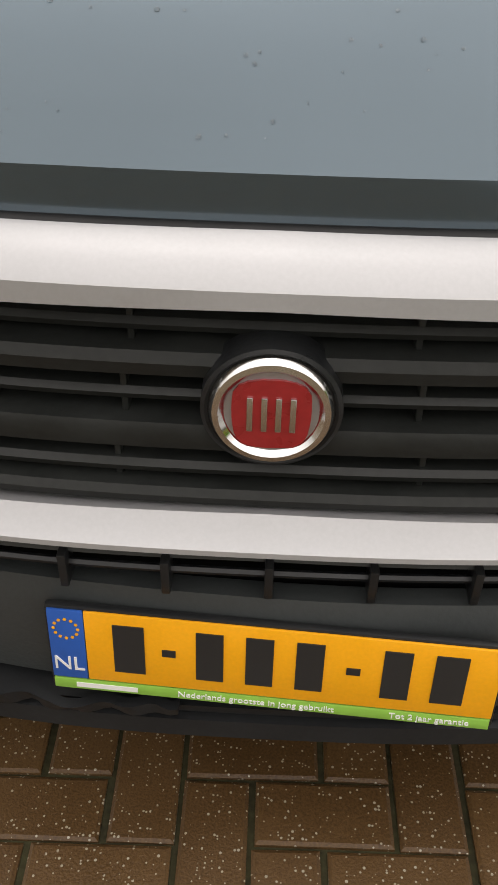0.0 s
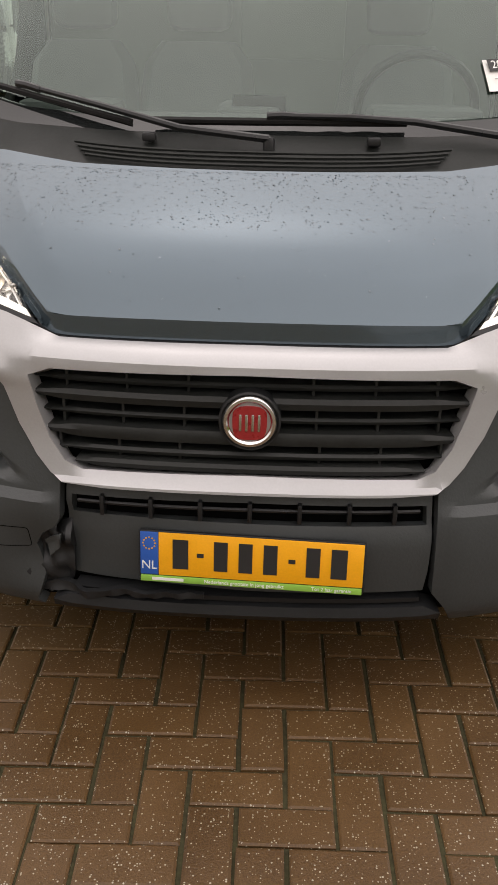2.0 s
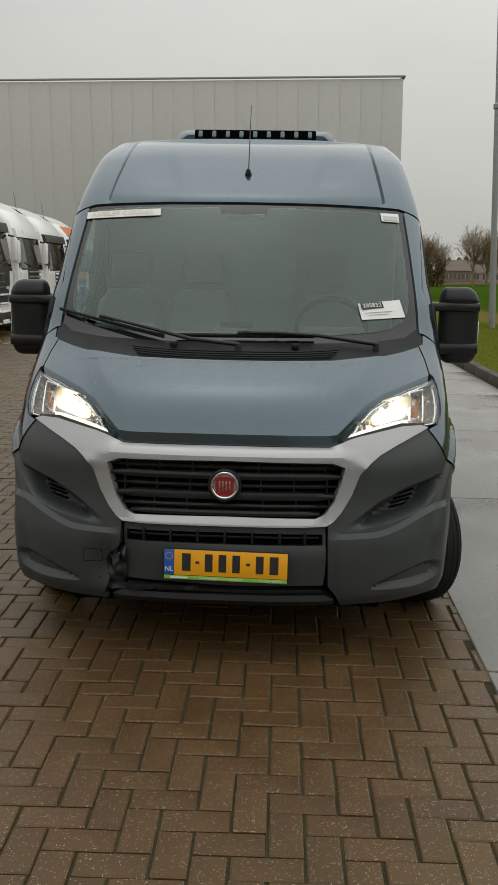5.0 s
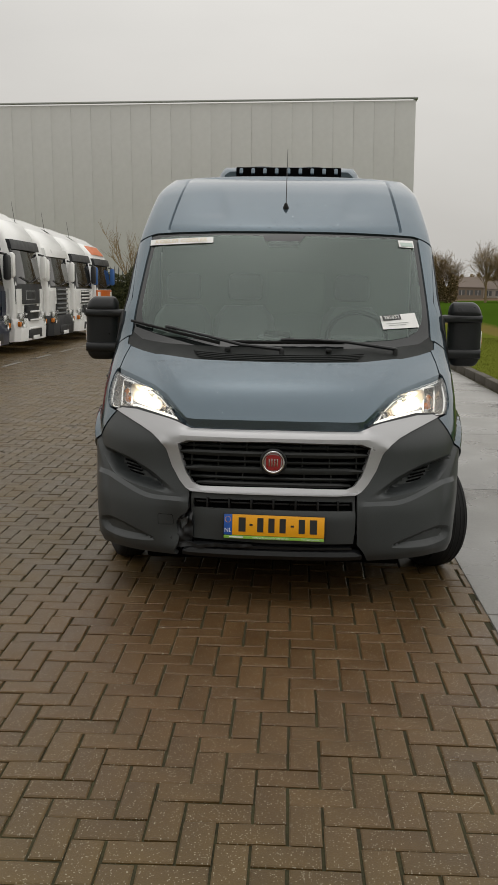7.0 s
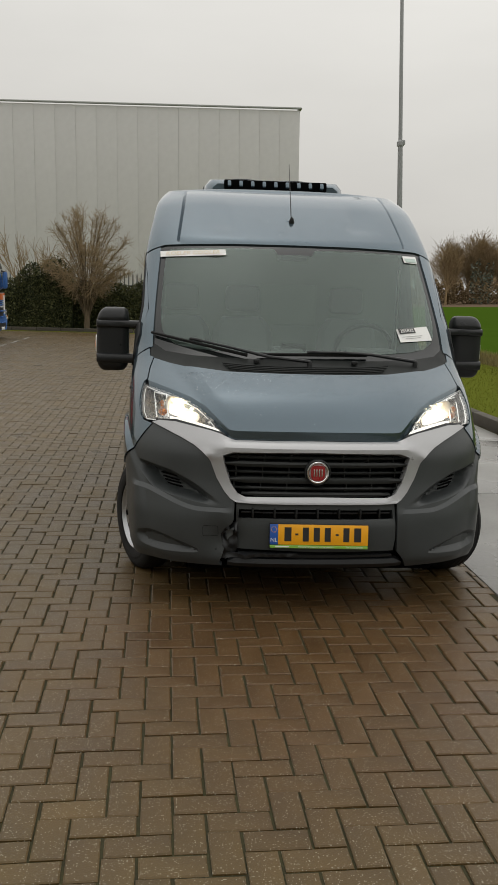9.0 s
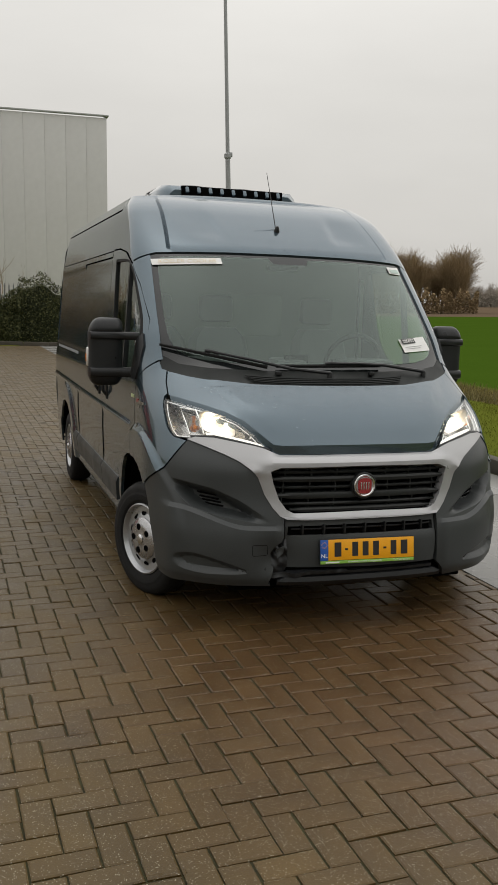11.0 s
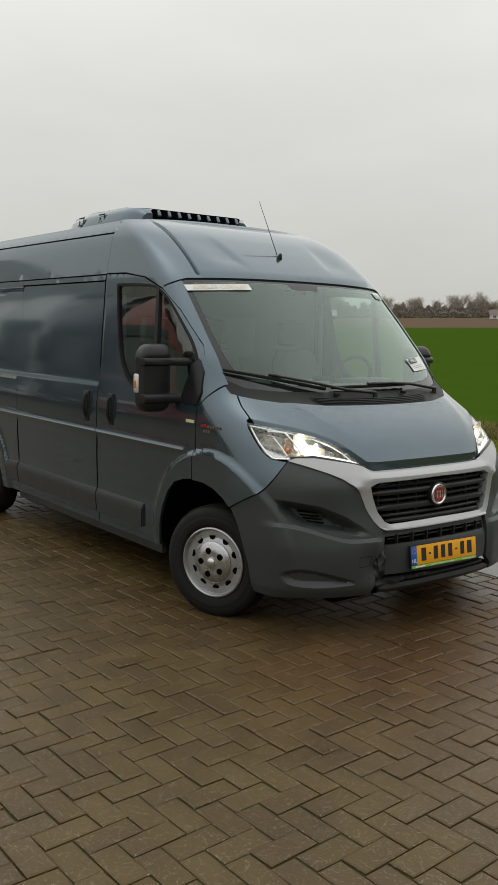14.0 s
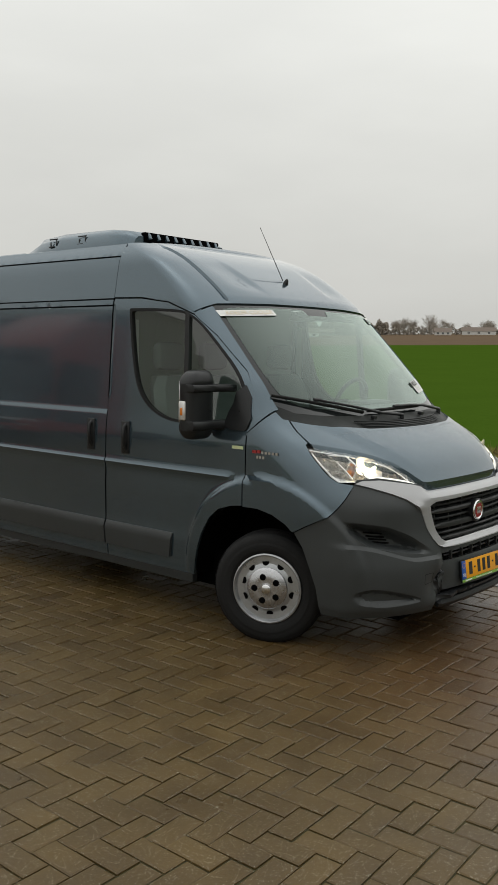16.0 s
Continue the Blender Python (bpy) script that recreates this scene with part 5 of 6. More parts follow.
YARD = (-34.0, 1.20, -14.0, 33.0)
paving = tagged(part("pavement", Shape().add([(YARD[0], YARD[2], -.008), (YARD[1] + .05, YARD[2], -.008), (YARD[1] + .05, YARD[3], -.008), (YARD[0], YARD[3], -.008)], [(0, 1, 2, 3)]), JOINT),
                "wet brown herringbone brick paving with mossy joints", "pavement", kind="structure")
bv, bf = brick_shape(2 * A - .0054, A - .0054)
near_mesh = mesh_of("brick", Shape().add(bv, bf), BRICK, smooth=False)
NEAR = (-1.05, .62, -2.62, -.62)
singles, vv, ff = 0, [], []
bva = np.array(bv)
for (cx, cy), turn in herringbone(*YARD):
    near = NEAR[0] < cx < NEAR[1] and NEAR[2] < cy < NEAR[3]
    far = cy > 12 or cx < -9 or cy < -6
    z, tilt, a = rng.uniform(-.003, .002), rng.gauss(0, .35), (90 if turn[0] else 0) + math.degrees(ROT + turn[1]) + rng.gauss(0, .35)
    m = pose(cx + rng.gauss(0, .0009), cy + rng.gauss(0, .0009), z, tilt, rng.gauss(0, .35), a)
    if near and singles < 300:
        ob = part("brick", near_mesh, BRICK, paving)
        ob.matrix_basis = m
        singles += 1
    else:
        mm = np.array(m)
        k = len(vv)
        pts = bva @ mm[:3, :3].T + mm[:3, 3]
        if far:
            vv += pts[4:].tolist()
            ff += [tuple(i - 4 + k for i in f) for f in bf[:5]]
        else:
            vv += pts.tolist()
            ff += [tuple(i + k for i in f) for f in bf]
rest = bpy.data.meshes.new("brick_field")
rest.from_pydata(vv, [], ff)
rest.materials.append(BRICK)
tagged(part("brick_field", rest, BRICK, paving), kind="stuff")

marking = mat("worn_white_road_paint", (.20, .19, .165), .7, 0, .5, 4, 60)
for k in range(9):
    dash = part("road_marking", Shape().box((-5.95, 9.5 + 2.2 * k, .004), (.10, 1.25, .004)), marking, paving)
# unseen wall added to close the yard and cut low sky light
wall_s = tagged(part("added_wall_south", Shape().box((-6, -19, 3.2), (70, .4, 6.4)), HALL_TRIM), "plain grey wall added out of view behind the yard", "wall", kind="structure")

# ---- hall, hedge, tree, mast ----
LEVEL = 1.0  # degrees by which the land behind leans against the yard
hall = thing("warehouse", "large pale grey warehouse with vertical cladding panels", "building", m=pose(6.74, 50.2, -.12, 0, -LEVEL, 0))
part("wall", Shape().box((-30, 12, 6.4), (59.8, 23.8, 12.8)), HALL_TRIM, hall)
clad = mesh_of("cladding_panel", Shape().box((0, 0, 0), (1.198, .06, 12.75), .006), HALL)
for k in range(50):
    pnl = part("cladding_panel", clad, HALL, hall)
    pnl.location = (-.62 - 1.205 * k, .08, 6.42)
clad_side = mesh_of("cladding_panel", Shape().box((0, 0, 0), (.06, 1.198, 12.75), .006), HALL)
for k in range(19):
    pnl = part("cladding_panel", clad_side, HALL, hall)
    pnl.location = (-.08, .72 + 1.205 * k, 6.42)
part("roof_trim", Shape().box((-30, .05, 12.92), (60.2, .22, .10), .03), HALL_TRIM, hall)
part("roof_trim", Shape().box((.0, 12, 12.92), (.22, 24, .10), .03), HALL_TRIM, hall)

mast = part("light_mast", Shape().tube([(0, 0, 0), (0, 0, 3.4), (0, 0, 6.4)], .10, 14, taper=.075), GALV)
tagged(mast, "tall slim galvanised light mast", "lamp post")
mast.matrix_basis = pose(6.35, 23.3, .05, 0, -2.5, 0)
part("collar", Shape().lathe([(.08, 6.30), (.11, 6.32), (.11, 6.44), (.065, 6.48)], n=14), GALV, mast)
part("collar", Shape().box((.09, -.03, 6.42), (.10, .08, .14), .02), GALV, mast)
part("upper_pole", Shape().tube([(0, 0, 6.40), (0, 0, 10), (0, 0, 14)], .062, 12, taper=.045), GALV, mast)
part("floodlight", Shape().box((0, -.3, 14.0), (.5, .35, .15), .04), GALV, mast)

kerb_b = thing("edging", "low concrete edging at the back of the yard", "kerb", kind="structure")
for k in range(34):
    s = part("kerbstone", kerb_mesh, KERB, kerb_b)
    s.matrix_basis = pose(-31 + k, 33.1, .03, 0, 0, 90)


def leaf_mass(name, n, place, size, material, rng, parent=None, label=""):
    """Many small leaves, each a bent quad."""
    vs, fs = [], []
    for _ in range(n):
        c = place(rng)
        a = Vector((rng.gauss(0, 1), rng.gauss(0, 1), rng.gauss(0, .7))).normalized()
        b = a.orthogonal().normalized()
        b = Matrix.Rotation(rng.uniform(0, 6.28), 3, a) @ b
        s = size * rng.uniform(.6, 1.3)
        k = len(vs)
        vs += [c - a * s, c + b * s * .6 + Vector((0, 0, s * .2)), c + a * s, c - b * s * .6 + Vector((0, 0, s * .2))]
        fs.append((k, k + 1, k + 2, k + 3))
    return part(name, Shape().add(vs, fs), material, parent, label, smooth=False)


hr = random.Random(8)


def hedge(x0, x1, y, h, n):
    """A ragged ivy hedge with stems and an uneven top."""
    top = lambda x: h * (.86 + .16 * math.sin(x * 1.3) * math.sin(x * .37 + 1) + .05 * math.sin(x * 5.1))
    t = thing("hedge", "dark green overgrown ivy hedge behind the yard", "hedge", "hedges behind the yard")

    def place(r):
        x = r.uniform(x0, x1)
        u = r.random() ** .8
        z = u * top(x)
        d = (.75 - .45 * u ** 3) * math.sqrt(r.random())
        return Vector((x, y - d + r.gauss(0, .06), max(.05, z + r.gauss(0, .05))))
    leaf_mass("foliage", n, place, .048, LEAF, hr, t)
    core = [[Vector((x, y + dy, z * top(x))) for dy, z in ((-.35, 0), (-.38, .5), (-.2, .82), (.3, .85), (.6, 0))] for x in [x0 + (x1 - x0) * i / 20 for i in range(21)]]
    part("core", Shape().loft(core), LEAF, t)
    st = Shape()
    for _ in range(int((x1 - x0) * 3)):
        x = hr.uniform(x0, x1)
        st.tube([(x, y, 0), (x + hr.gauss(0, .1), y, top(x) * .6), (x + hr.gauss(0, .25), y - .1, top(x) * 1.12 + hr.random() * .3)], .012, 4, taper=.003)
    part("stem", st, TWIG, t)
    return t


hedge(-34, -13, 35.2, 3.0, 9000)
hedge(-13, -5.2, 35.0, 2.95, 30000)
hedge(-5.2, .5, 35.6, 2.4, 22000)
hedge(.5, 4.5, 36.2, 2.9, 8000)


def branch(sh, p, d, l, r, depth, rng, spread, up, thin):
    pts, q = [p], p
    for k in range(3):
        d = (d + Vector((rng.gauss(0, .10), rng.gauss(0, .10), rng.gauss(0, .06) + up))).normalized()
        q = q + d * l / 3
        pts.append(q)
    sh.tube(pts, r, 6 if r > .03 else (4 if r > .012 else 3), taper=max(r * .6, thin))
    if depth:
        for k in range(rng.randint(3, 5)):
            e = (d + Vector((rng.gauss(0, spread), rng.gauss(0, spread), rng.gauss(.1, spread * .6)))).normalized()
            branch(sh, pts[rng.choice((1, 2, 3, 3))], e, l * rng.uniform(.62, .85), max(r * .58, thin), depth - 1, rng, spread, up, thin)


def bare_tree(name, x, y, h, label, stems=7, depth=4, spread=.42, up=.05, seed=1, thin=.006, mats=(BARK, TWIG), z=0.0, group=""):
    rng = random.Random(seed)
    t = thing(name, label, "tree", group, pose(x, y, z))
    trunk = Shape().tube([(0, 0, -.1), (.02, .01, h * .10), (0, .03, h * .18)], h * .028, 10, taper=h * .022)
    part("trunk", trunk, mats[0], t)
    crown = Shape()
    for k in range(stems):
        a = 2 * math.pi * k / stems + rng.gauss(0, .3)
        tilt = rng.uniform(.15, .62) if stems > 2 else .2
        branch(crown, Vector((0, 0, h * rng.uniform(.05, .18))), Vector((math.cos(a) * tilt, math.sin(a) * tilt, 1)).normalized(), h * .36, h * .012, depth, rng, spread, up, thin)
    part("crown", crown, mats[1], t)
    return t


def willow(x, y, h, rx, seed):
    """Many stems from one stool, each ending in a tangle of fine twigs that fills a round crown."""
    rng = random.Random(seed)
    t = thing("willow_tree", "bare brown multi-stemmed willow in front of the hedge", "tree", m=pose(x, y, 0))
    part("trunk", Shape().tube([(0, 0, -.1), (.03, 0, .5), (0, .03, 1.0)], .13, 10, taper=.10), BARK, t)
    cz, rz = h * .62, h * .40
    limbs, twigs = Shape(), Shape()
    for k in range(60):
        a, c = rng.uniform(0, 6.283), rng.uniform(-.55, 1)
        q = math.sqrt(max(0, 1 - c * c)) * rng.uniform(.75, .95)
        tip = Vector((rx * q * math.cos(a), rx * q * math.sin(a), cz + rz * c * .9))
        b0 = Vector((rng.gauss(0, .05), rng.gauss(0, .05), rng.uniform(.5, 1.1)))
        mid = b0.lerp(tip, .5) + Vector((-tip.x * .12, -tip.y * .12, .25))
        pts = [b0, b0.lerp(mid, .5) + Vector((0, 0, .1)), mid, mid.lerp(tip, .55) + Vector((rng.gauss(0, .06), rng.gauss(0, .06), .05)), tip]
        limbs.tube(pts, .020, 5, taper=.006)
        for j in range(56):
            u = rng.uniform(.30, 1.0) ** .8
            i = min(3, int(u * 4))
            p = pts[i].lerp(pts[i + 1], u * 4 - i)
            out = (p - Vector((0, 0, cz - .5))).normalized()
            l = rng.uniform(.25, .75) * (1.1 - .5 * u)
            d1 = (out * .6 + Vector((rng.gauss(0, .6), rng.gauss(0, .6), rng.gauss(.25, .5)))).normalized()
            d2 = (d1 + Vector((rng.gauss(0, .4), rng.gauss(0, .4), rng.gauss(.15, .35)))).normalized()
            q1 = p + d1 * l * .5
            twigs.tube([p, q1, q1 + d2 * l * .5], .0075, 3, taper=.004)
            e = (d1 + Vector((rng.gauss(0, .7), rng.gauss(0, .7), rng.gauss(0, .5)))).normalized()
            twigs.tube([q1, q1 + e * l * .35, q1 + e * l * .55 + Vector((0, 0, .05))], .006, 3, taper=.004)
    part("limb", limbs, BARK, t)
    part("crown", twigs, TWIG, t)
    return t


willow(-4.55, 34.2, 5.2, 2.15, 5)
bare_tree("sapling", -7.2, 35.4, 4.2, "thin bare sapling above the hedge", 3, 3, .35, .08, 9, .004)
bare_tree("sapling", -.9, 36.2, 4.0, "thin bare sapling above the hedge", 4, 3, .4, .08, 11, .006)

fence = thing("palisade_fence", "grey steel palisade fence behind the hedge", "fence")
pale = mesh_of("pale", Shape().box((0, 0, 1.2), (.06, .012, 2.3)).add([(-.03, 0, 2.35), (.03, 0, 2.35), (0, 0, 2.5)], [(0, 1, 2)]), FENCE, smooth=False)
for k in range(60):
    o = part("pale", pale, FENCE, fence)
    o.location = (-10.5 + .19 * k, 36.9, .1)
for z in (.5, 2.0):
    part("rail", Shape().box((-5, 36.94, z), (11.6, .05, .06)), FENCE, fence)

# far trees and farm over the field
fr = random.Random(21)


def far_tree(x, y, h, seed, wide_k=1.0, dense_n=5, group="far trees", mt=FAR_TWIG):
    rng = random.Random(seed)
    t = thing("distant_tree", "bare brown tree far across the field", "tree", group, pose(x, y, terrain(min(x, 500), y)))
    part("trunk", Shape().tube([(0, 0, -.3), (0, 0, h * .3), (0, 0, h * .5)], h * .022, 6, taper=h * .012), mt, t)
    cr = Shape()
    for k in range(dense_n):
        a = 2 * math.pi * k / dense_n + rng.gauss(0, .3)
        tl = rng.uniform(.15, .7) * wide_k
        branch(cr, Vector((0, 0, h * rng.uniform(.15, .45))), Vector((math.cos(a) * tl, math.sin(a) * tl, 1)).normalized(), h * .26, h * .007, 3, rng, .45, .03, h * .0011)
    for _ in range(70 * dense_n):
        c = Vector((rng.gauss(0, 1), rng.gauss(0, 1), rng.gauss(0, 1))).normalized() * rng.uniform(.45, 1)
        c = Vector((c.x * h * .30 * min(1, wide_k), c.y * h * .30 * min(1, wide_k), h * .66 + c.z * h * .34))
        d = (Vector((c.x, c.y, (c.z - h * .3))).normalized() + Vector((rng.gauss(0, .5), rng.gauss(0, .5), rng.gauss(0, .4)))) * h * .05
        s_ = d.orthogonal().normalized() * h * .0022
        cr.add([c - s_, c + s_, c + d], [(0, 1, 2)])
    part("crown", cr, mt, t)
    return t


def at_bearing(deg, dist):
    return (-1 + dist * math.sin(radians(deg)), -4.5 + dist * math.cos(radians(deg)))


MID_SEEDS = [far_tree(*at_bearing(19 + 2.6 * k, 162), h, 60 + k, w, n, mt=MID_TWIG) for k, (h, w, n) in enumerate(((12, .42, 16), (13, .34, 16), (11, .6, 14)))]
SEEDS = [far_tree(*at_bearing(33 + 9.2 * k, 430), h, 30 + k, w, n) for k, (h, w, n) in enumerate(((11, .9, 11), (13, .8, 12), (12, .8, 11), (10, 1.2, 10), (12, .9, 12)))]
for k in range(60):
    b = 17 + 14 * fr.random()
    x, y = at_bearing(b, fr.uniform(160, 175))
    s = fr.uniform(.62, .98)
    o = copy_thing(fr.choice(MID_SEEDS), pose(x, y, terrain(x, y), 0, 0, fr.uniform(0, 360)))
    o.scale = (s, s, s)
for k in range(250):
    b = 31 + 62 * fr.random() ** (1 if k < 130 else 1.9)
    x, y = at_bearing(b, fr.uniform(400, 480))
    s = fr.uniform(.45, .9) * (.68 if b > 55 else 1)
    o = copy_thing(fr.choice(SEEDS), pose(x, y, terrain(min(x, 500), y), 0, 0, fr.uniform(0, 360)))
    o.scale = (s * 1.2, s * 1.2, s)
for b, d, h in ((12.0, 110, 7.0), (12.8, 112, 6.4), (13.3, 109, 6.0), (14.8, 150, 8.5), (15.6, 152, 8.0), (17.2, 148, 9)):
    x, y = at_bearing(b, d)
    far_tree(x, y, h, int(b * 10), 1.1, 14, mt=MID_TWIG)


def scrub(name, b0, b1, d, h, n, material, label):
    """A low far hedgerow of small leaf clumps."""
    def place(r):
        b = r.uniform(b0, b1)
        x, y = at_bearing(b, d + r.uniform(-2, 2))
        k = .75 + .25 * math.sin(b * 9) * math.sin(b * 3.3 + 1)
        return Vector((x, y, terrain(min(x, 500), y) + h * k * r.random() ** .7))
    ob = leaf_mass(name, n, place, d * (.0013 if d < 200 else .0009), material, fr)
    return tagged(ob, label, "hedgerow", kind="stuff")


for b, h in ((7.9, 6.2), (8.6, 6.6), (9.2, 6.0), (9.9, 5.0)):
    far_tree(*at_bearing(b, 112), h, int(b * 31), 1.2, 14, mt=MID_TWIG)
scrub("thicket", 7.4, 10.3, 111, 3.6, 5000, mat("brown_thicket", (.17, .125, .065), .9, 0, .4, .4, 3, island=.6, spec=0), "brown bare thicket beside the far house")
scrub("thicket", 5.0, 8.4, 109, 6.0, 9000, MID_TWIG, "tall brown bare thicket by the far yard")
scrub("hedgerow", 10, 32, 158, 4.6, 26000, MID_TWIG, "brown bare hedgerow across the field")
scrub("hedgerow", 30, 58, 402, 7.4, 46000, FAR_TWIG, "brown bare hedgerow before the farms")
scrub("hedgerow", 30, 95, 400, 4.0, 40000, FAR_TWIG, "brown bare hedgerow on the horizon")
scrub("conifers", 18.6, 20, 150, 8.5, 500, FAR_GREEN, "dark conifers across the field")
pale_barn = mat("white_barn_wall", (.62, .61, .58), .8)
# farm walls, roofs and panes drawn towards grey-brown: painted haze
house_wall, brick_wall = mat("pale_render", (.36, .33, .29), .8), mat("brown_brick_wall", (.21, .165, .125), .8)
house_roof, thatch, sheet_roof = mat("dark_roof_tiles", (.17, .135, .11), .8), mat("brown_thatch", (.23, .155, .095), .95, 0, .3, .8, 6), mat("grey_sheet_roof", (.38, .37, .36), .6)
FAR_PANE = mat("hazed_far_window", (.10, .10, .10), .4)


def farm_building(bearing, d, w, h, dp, wall, roof, turn=0, hip=0, trim=False):
    x, y = at_bearing(bearing, d)
    f = thing("farm_building", "low farm building with a pitched roof far across the field", "building", "far farm buildings", pose(x, y, terrain(min(x, 500), y), 0, 0, turn - bearing))
    part("wall", Shape().box((0, 0, h / 2), (w, dp, h)), wall, f)
    rise = dp * (.52 if hip else .40)
    part("roof", Shape().loft([[Vector((sx * (w * .52 - (hip if z > h else 0)), sy, z)) for sy, z in ((-dp * .56, h - .1), (0, h + rise), (dp * .56, h - .1))] for sx in (-1, 1)]), roof, f)
    if not hip:
        for sx in (-1, 1):
            part("gable", Shape().loft([[Vector((sx * w * (.5 - o), sy, z)) for sy, z in ((-dp * .5, h), (0, h + rise * .88), (dp * .5, h))] for o in (0, .02)]), wall, f)
    if trim:
        for sy in (-1, 1):
            part("verge_board", Shape().tube([(-w * .53, sy * dp * .56, h - .1), (-w * .53, 0, h + rise + .05)], .16, 4), pale_barn, f)
    part("chimney", Shape().box((w * .22, 0, h + rise), (.7, .6, 1.2), .05), brick_wall, f) if trim or hip else None
    for k in range(3):
        win = part("window", Shape().box((-w * .3 + w * .3 * k, -dp / 2 - .02, h * .5), (.9, .06, .8)), FAR_PANE, f)
        part("window_frame", Shape().box((-w * .3 + w * .3 * k, -dp / 2 - .04, h * .5), (.08, .06, .8)), pale_barn, win)


farm_building(10.9, 150, 4.2, 1.9, 4, brick_wall, house_roof)
farm_building(12.6, 152, 5, 1.5, 3, house_wall, house_roof)
farm_building(34.8, 300, 10, 2.2, 8, brick_wall, thatch, hip=2.6)
farm_building(36.3, 296, 9, 3.2, 5, brick_wall, thatch, turn=78, trim=True)
farm_building(38.8, 320, 6, 2.1, 3.6, pale_barn, sheet_roof, turn=82)
farm_building(40.9, 325, 16, 1.5, 5, brick_wall, sheet_roof)
farm_building(40.2, 392, 9, 2.6, 5, house_wall, house_roof)
farm_building(52.6, 300, 8, 1.5, 4, pale_barn, house_roof)
farm_building(53.9, 392, 9, 1.6, 4, house_wall, house_roof)
farm_building(61.4, 388, 7, 1.5, 4, pale_barn, house_roof)
farm_building(63.6, 391, 14, 1.7, 4, pale_barn, house_roof)
for b, d, h in ((33.6, 318, 8.5), (34.4, 330, 8.0), (35.6, 326, 8.5), (36.9, 320, 9.0), (37.4, 330, 7.5), (38.1, 318, 7), (39.6, 345, 8.5), (40.6, 350, 8), (41.6, 348, 9), (42.5, 340, 8)):
    far_tree(*at_bearing(b, d), h, int(b * 17), 1.1, 14)

# grass on the verge
vs, fs = [], []
for _ in range(60000):
    x = 3.64 + 5.3 * fr.random()
    y = -4 + 30 * fr.random() ** 1.2
    reed = 7.2 < x < 9.0
    h = fr.uniform(.05, .20) if reed else fr.uniform(.012, .035)
    z = terrain(x, y)
    a = fr.uniform(0, 6.28)
    w = .008 if not reed else .010
    k = len(vs)
    vs += [(x - w * math.cos(a), y - w * math.sin(a), z - .01), (x + w * math.cos(a), y + w * math.sin(a), z - .01), (x + fr.gauss(0, h * .35), y + fr.gauss(0, h * .35), z + h)]
    fs.append((k, k + 1, k + 2))
cut = [i for i, f in enumerate(fs) if not 7.2 < vs[f[0]][0] < 9.0]
uncut = sorted(set(range(len(fs))) - set(cut))
for nm, idx, mt, lb in (("grass", cut, BLADE, "short yellow-green verge grass"), ("reeds", uncut, REED, "dry reeds along the ditch")):
    tagged(part(nm, Shape().add([vs[j] for i in idx for j in fs[i]], [(3 * n, 3 * n + 1, 3 * n + 2) for n in range(len(idx))]), mt, smooth=False), lb, "grass", kind="stuff")

# rain drops on bonnet and roof
vs, fs = [], []


def drop(p, n, r):
    q = n.to_track_quat("Z", "Y").to_matrix()
    k = len(vs)
    for rr, h, c in ((1.0, 0, 7), (.75, .55, 7)):
        vs.extend(p + q @ Vector((r * rr * math.cos(6.283 * i / c), r * rr * math.sin(6.283 * i / c), r * h * .45)) for i in range(c))
    vs.append(p + n * r * .36)
    for i in range(7):
        j = (i + 1) % 7
        fs.append((k + i, k + j, k + 7 + j, k + 7 + i))
        fs.append((k + 7 + i, k + 7 + j, k + 14))


dr_ = random.Random(77)
for _ in range(2300):
    u = dr_.random()
    z = 1.228 - .10 * u ** 2.0 if dr_.random() < .93 else dr_.uniform(.985, 1.22)
    x = dr_.uniform(-.72, .72) - .25 * dr_.random()
    if abs(x) > .40 + 1.3 * (z - .96):
        continue
    r = .0012 + .0020 * dr_.random() ** 2
    s_, z_ = F(x, z)
    lift = BON_UP(x, z)
    n = skin_normal(s_, z_)
    drop(skin(s_, z_) + n * (lift - .0002), n, r)
for _ in range(170):
    x, z = dr_.gauss(.12, .22), 2.02 + .18 * dr_.random() ** 1.5
    s_, z_ = F(x, z)
    n = skin_normal(s_, z_)
    drop(skin(s_, z_) + n * cap_relief(*skin(s_, z_)), n, .0015 + .003 * dr_.random() ** 2)
tagged(part("rain_drops", Shape().add(vs, fs), WATER, angle=80), "rain drops beaded on the bonnet and roof", "water drops", kind="stuff")

# ---- parked lorries, fronts in a row facing the drive ----
T_GLASS = glass("cab_glass", (.10, .12, .12), .06)
T_BLACK = mat("black_truck_plastic", (.02, .021, .023), .45, 0, .2, 3, 40)


